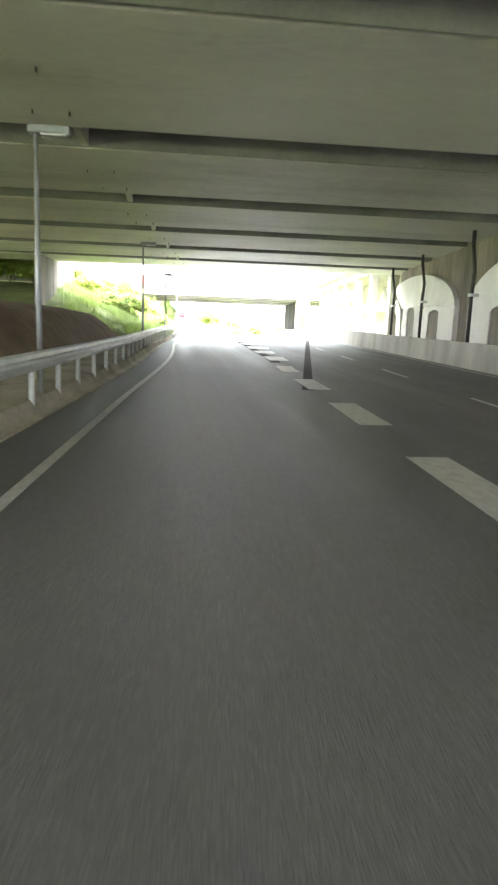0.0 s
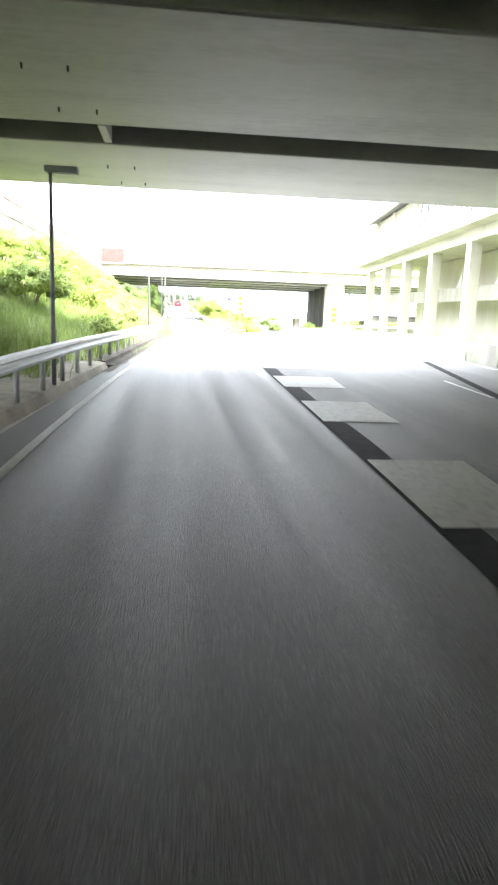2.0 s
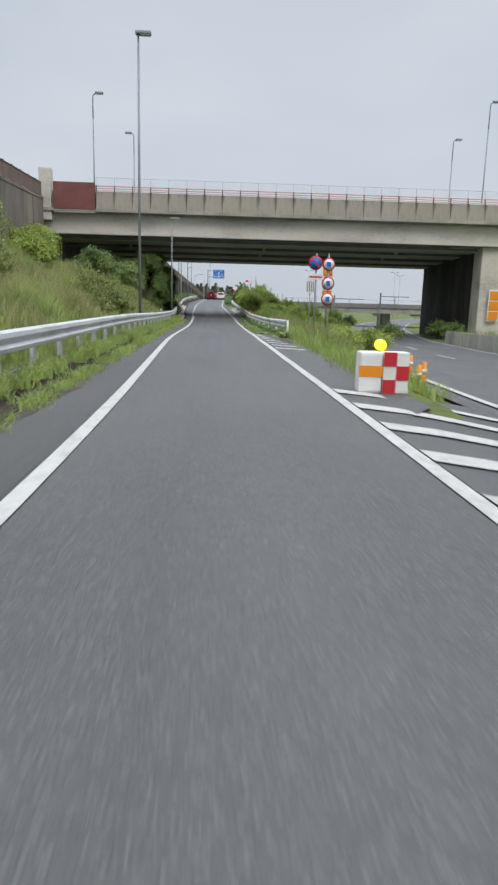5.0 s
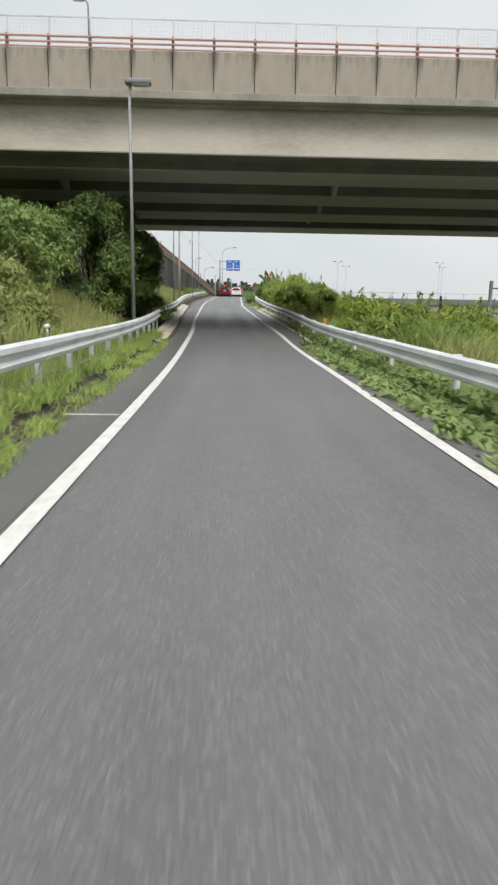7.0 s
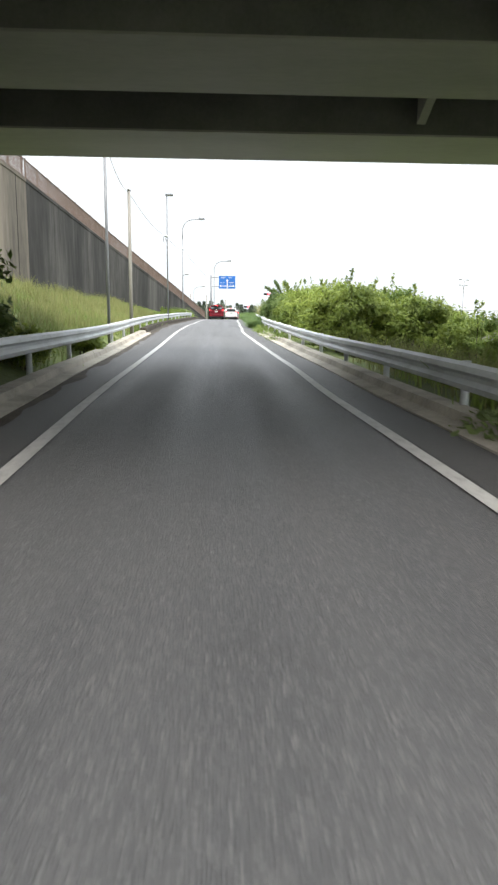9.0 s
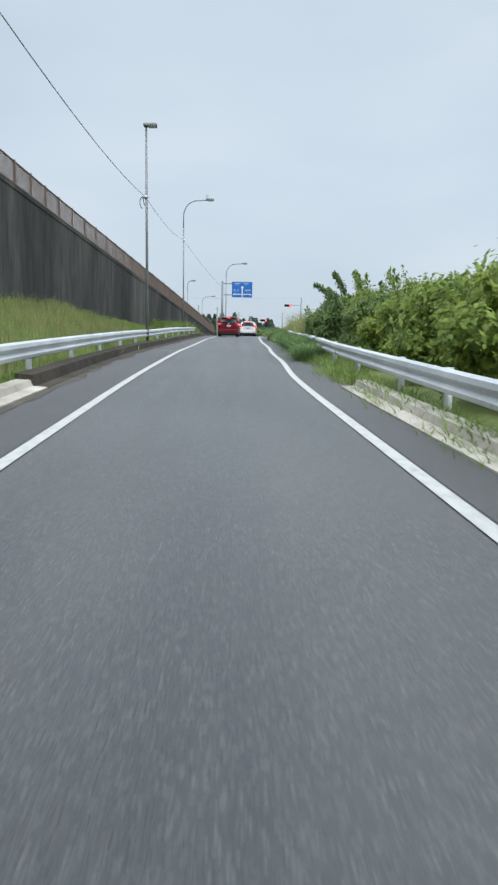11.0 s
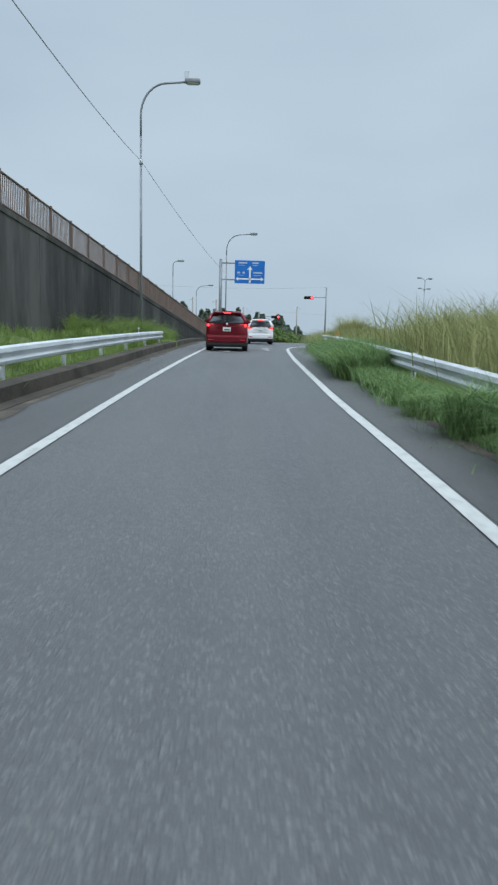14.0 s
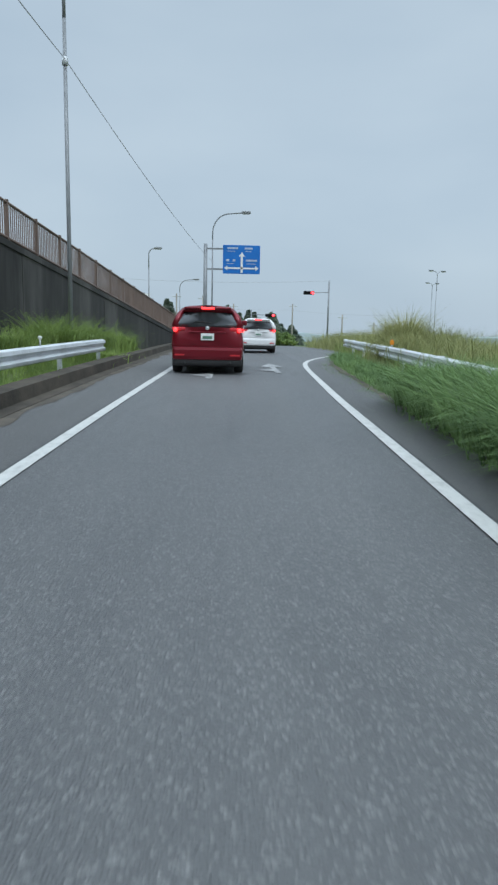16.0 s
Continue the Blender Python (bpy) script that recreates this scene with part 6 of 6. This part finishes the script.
tagged(part("creeping_weeds", leaf_mesh("creeping_weeds", pts, 0.085, 0.25, np.tile([0.0, 0.0, 1.0], (len(pts), 1))), WEED), "creeping broad-leaved weeds under the guard rail", "weeds", kind="stuff")
blades("field_grass", scatter(40000, 112, 160, ri(0.9), lambda y: max(RAIL_R(y) + 1.0, min(RAIL_R(y) + 7.5, MAIN_L(y) - 1.6)), 0.35), rng.uniform(0.3, 0.8, 40000), 0.015, BLADE, "green weeds in the field behind the guard rail", lean=0.6)
blades("field_grass", scatter(18000, 112, 165, ri(1.1), lambda y: max(RAIL_R(y) + 1.2, min(RAIL_R(y) + 9.0, MAIN_L(y) - 1.8)), 0.4), rng.uniform(0.5, 1.1, 18000), 0.012, DRYBLADE, "pale dry grass in the field behind the guard rail", lean=0.4)
for k in range(60):
    y = rng.uniform(120, 150)
    x = RAIL_R(y) + rng.uniform(1.0, 5.5)
    if x > MAIN_L(y) - 1.2:
        continue
    n, h = 560, rng.uniform(0.9, 1.6)
    c = np.stack([x + rng.normal(0, 0.4, n), y + rng.normal(0, 0.5, n), np.zeros(n)], 1)
    c[:, 2] = [gz(a, b) - 0.05 for a, b in c[:, :2]]
    blades("tall_weeds", c, h * rng.uniform(0.5, 1.05, n), 0.016, BLADE if k % 3 else DRYBLADE, "clump of tall green weeds in the field behind the guard rail", "weeds", lean=0.5)
blades("gore_grass", scatter(6000, 100, 117, lambda y: XR(y) + 1.1, lambda y: MAIN_L(y) - 0.7, 0.2), rng.uniform(0.15, 0.5, 6000), 0.012, BLADE, "green weeds on the gore island")
for x, y, top, r, n in ((4.8, 137.5, 0.5, 0.9, 3000), (5.2, 140.5, 0.75, 1.1, 4500), (6.6, 139, 0.6, 1.2, 4000), (4.9, 143.5, 0.9, 1.1, 5000), (6.4, 144, 1.0, 1.3, 5500), (8.2, 142, 0.6, 1.3, 4000), (8.4, 146, 0.7, 1.4, 4000), (10.4, 144, 0.4, 1.3, 3000), (5.2, 147.5, 1.0, 1.2, 5000),
                        (4.9, 168.5, 1.9, 1.5, 9000), (6.8, 168.6, 1.7, 1.6, 8000), (9.0, 168.3, 1.2, 1.6, 6000), (11.2, 169, 1.0, 1.7, 5000), (4.7, 170.5, 2.2, 1.5, 9000), (6.9, 171, 2.0, 1.8, 7000), (9.2, 171, 1.4, 1.8, 5000), (4.6, 174.5, 2.4, 1.5, 8000), (7.2, 175.5, 2.3, 1.9, 6000), (4.5, 179, 2.5, 1.4, 7000), (6.8, 180, 2.6, 1.8, 6000), (4.6, 183, 2.5, 1.4, 7000)):
    g = gz(x, y) - 0.1
    shrub(x, y, g, max(0.8, (top - g) * 1.05), r, n, 0.075, LEAF, "green bush behind the guard rail", group="bushes behind the guard rail", sprigs=2, low=-0.6)
for x, y, h, r, n in ((5.6, 115, 1.0, 0.9, 1200), (7.2, 118, 1.2, 1.2, 1600), (8.8, 124, 1.3, 1.4, 2000), (7.0, 126, 1.0, 1.1, 1500), (9.4, 137, 1.4, 1.5, 2200)):
    shrub(x, y, gz(x, y) - 0.1, h, r, n, 0.075, LEAF, "low green bush in the field", group="bushes in the field", sprigs=1)
for x, y, top, r, n in ((4.75, 199.0, 3.1, 1.45, 13000), (5.0, 195.0, 3.4, 1.5, 14000), (4.7, 190.8, 3.0, 1.4, 11000), (4.6, 186.8, 2.5, 1.3, 8000), (6.9, 202.5, 3.2, 1.5, 9000), (7.4, 196.0, 3.7, 2.0, 10000), (6.8, 189.0, 3.2, 1.8, 8000), (4.3, 202.6, 2.5, 0.9, 6000), (4.05, 197.0, 2.5, 0.95, 7000), (4.0, 193.4, 2.6, 0.95, 7000)):
    g = gz(x, y) - 0.1
    shrub(x, y, g, (top - g) * 1.05, r, int(n * 1.25), 0.062, LEAF if y < 190 or x > 4.9 else DARKLEAF, "tall green bush with long arching sprigs behind the guard rail", group="bushes behind the guard rail", sprigs=3, stems=8, low=-0.85)
for x, y, z, bx, by, bz in ((4.9, 197.5, 2.4, 4.3, 198.2, 4.0), (5.2, 195.5, 2.6, 4.9, 196.5, 3.9), (4.8, 199.5, 2.4, 3.7, 199.8, 3.65), (5.0, 199.0, 2.2, 4.4, 200.5, 3.5)):
    o = thing("sprig", (x, y, z), "long arching green sprig rising from the bush", "sprig", "long sprigs")
    w = np.linspace(0, 1, 8)
    way = [np.array([(bx - x) * q ** 1.4, (by - y) * q, (bz - z) * (1.25 * q - 0.25 * q ** 3)]) for q in w]
    part("stem", tube([tuple(q) for q in way], [0.02 - 0.014 * q for q in w], 6), BARK, o)
    q = rng.uniform(0.1, 1, 520)
    c = np.stack([np.interp(q, w, [v[i] for v in way]) for i in range(3)], 1) + rng.normal(0, 0.085, (520, 3)) * (1.2 - q[:, None] * 0.6)
    tagged(part("foliage", leaf_mesh("foliage", c, 0.07, 0.5, rng.normal(0, 1, (520, 3))), DARKLEAF, o), kind="stuff")
blades("pampas_grass", scatter(20000, 202.5, 219, ri(0.8), ri(5.5), 0.35), rng.uniform(1.2, 2.25, 20000), 0.014, DRYBLADE, "pale tall pampas-like grass behind the guard rail", lean=0.6, curl=1.0)
blades("pampas_grass", scatter(30000, 216, 262, ri(0.5), ri(12.0), 0.4), rng.uniform(0.7, 1.45, 30000), 0.013, DRYBLADE, "pale dry grass behind the guard rail", lean=0.6)
for x, y, h, n in ((6.0, 233.0, 2.2, 6500), (5.6, 231.4, 1.5, 3000), (6.9, 232.0, 1.6, 3600), (6.3, 234.5, 1.7, 3000), (6.4, 214.5, 1.9, 3600), (5.6, 210.5, 1.7, 3000), (5.4, 219.0, 1.3, 2400), (8.6, 226.0, 1.7, 3200)):
    c = np.stack([x + rng.normal(0, 0.42, n), y + rng.normal(0, 0.42, n), np.full(n, gz(x, y) - 0.05)], 1)
    far = np.hypot(c[:, 0] - x, c[:, 1] - y)
    o = blades("pampas_clump", c, h * rng.uniform(0.55, 1.05, n) * (1.08 - 0.5 * np.clip(far, 0, 1)), 0.011, DRYBLADE, "rounded mound of pale pampas grass behind the guard rail", lean=0.5, curl=0.9)
blades("reed_grass", scatter(9000, 186, 246, ri(0.3), ri(3.0), 0.35), rng.uniform(0.4, 0.9, 9000), 0.013, BLADE, "green reed grass behind the guard rail", lean=0.6)
blades("tufted_grass", scatter(46000, 186, 244, lambda y: XR(y) + 0.72, ri(0.15), 0.15), rng.uniform(0.07, 0.27, 46000), 0.009, LUSHBLADE, "dense tufted long grass hanging over the kerb", lean=0.95, curl=1.2)
for y, reach, h, n in [(q, rng.uniform(0.25, 0.6), 0.78, 1300) for q in (190.6, 192.2, 193.6, 196.5, 197.6, 199.2, 201.0, 203.0, 204.6, 206.5)] \
        + [(q, 0.3, 0.86, 1900) for q in np.arange(214.6, 222.2, 1.0)] + [(q, 0.85, 0.78, 1900) for q in np.arange(214.2, 222.6, 0.95)] + [(q, 0.6, 0.45, 1300) for q in np.arange(208.2, 214.0, 1.3)] \
        + [(q, 0.7, 0.36, 1200) for q in np.arange(225.0, 239.0, 1.3)]:
    x = RAIL_R(y) - reach
    c = np.stack([x + rng.normal(0, 0.15, n), y + rng.normal(0, 0.2, n), np.full(n, gz(x, y) - 0.03)], 1)
    blades("grass_tuft", c, h * rng.uniform(0.55, 1.25, n), 0.011, LUSHBLADE, "bushy green grass tuft in front of the guard rail", lean=1.15, curl=2.1)
blades("tufted_grass", scatter(5000, 174, 192, lambda y: XR(y) + 0.85, ri(0.1), 0.15), rng.uniform(0.12, 0.4, 5000), 0.010, BLADE, "weeds at the foot of the guard rail", lean=0.9)


# haze of distance is put into this pale blue-green
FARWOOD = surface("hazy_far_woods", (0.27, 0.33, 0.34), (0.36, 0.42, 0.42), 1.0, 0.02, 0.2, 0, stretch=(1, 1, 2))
wv, wf = [], []
for i in range(241):
    x = -500 + 8.0 * i
    top = 2.5 + 3.0 * noise.noise((x * 0.012, 0.3, 0)) + 1.6 * noise.noise((x * 0.06, 2.3, 0))
    wv += [(x, 860, -12), (x, 860, max(0.5, top)), (x, 900, max(0.5, top) + 1.0), (x, 900, -12)]
for i in range(240):
    wf += [(4 * i + k, 4 * i + 4 + k, 4 * i + 5 + k, 4 * i + 1 + k) for k in range(3)]
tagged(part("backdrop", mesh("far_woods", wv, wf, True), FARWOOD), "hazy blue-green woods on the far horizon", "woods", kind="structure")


def conifer(x, y, h, r):
    o = thing("conifer", (x, y, -1.0), "distant dark conifer tree beyond the junction", "tree", "conifers")
    part("trunk", tube([(0, 0, -1), (0, 0, h * 0.7)], [0.22, 0.06], 8), BARK, o)
    n = 2200
    t = rng.uniform(0.12, 1, n) ** 0.8
    a = rng.uniform(0, 2 * np.pi, n)
    q = np.sqrt(rng.uniform(0.1, 1, n)) * r * (1.04 - t) * (0.85 + 0.2 * np.sin(t * 40))
    part("crown", leaf_mesh("crown", np.stack([np.cos(a) * q, np.sin(a) * q, t * h - 0.25 * q], 1), 0.42, 0.6), CONIFER, o)


for k in range(64):
    conifer(-30 + 0.72 * k + rng.uniform(-0.8, 0.8), 372 + rng.uniform(-25, 25), rng.uniform(6.5, 10.0) * (1 - 0.012 * max(0, k - 40)), rng.uniform(4.0, 5.6))
for x, y, h, r in ((5.2, 322, 4.2, 2.4), (7.6, 325, 3.8, 2.6), (10.2, 328, 3.0, 2.4), (3.4, 330, 5.0, 2.4)):
    shrub(x, y, -0.4, h, r, 1600, 0.2, DARKLEAF, "distant dark rounded tree at the junction", "tree", "trees at the junction", 0, 5)
for k in range(22):
    x, y = 16 + 5.5 * k + rng.uniform(-2, 2), 250 + rng.uniform(-25, 60)
    shrub(x, y, -2.6, rng.uniform(1.5, 3.0), rng.uniform(2.0, 3.5), 500, 0.28, DARKLEAF, "distant dark green bush across the field", "shrub", "distant bushes", 0, 4)
for x, y in ((14.0, 141), (19.8, 143), (16.5, 170), (21.0, 150)):
    shrub(x, y, -2.0, 1.7, 1.3, 1200, 0.11, DARKLEAF, "dark green bush beside the main carriageway", "shrub", "bushes by the carriageway", 1, 5)
blades("barrier_weeds", scatter(6000, 66, 140, lambda y: MAIN_R(y) + 1.2, lambda y: MAIN_R(y) + 4.5, 0.5), rng.uniform(0.5, 1.4, 6000), 0.016, BLADE, "green weeds growing behind the concrete barrier")
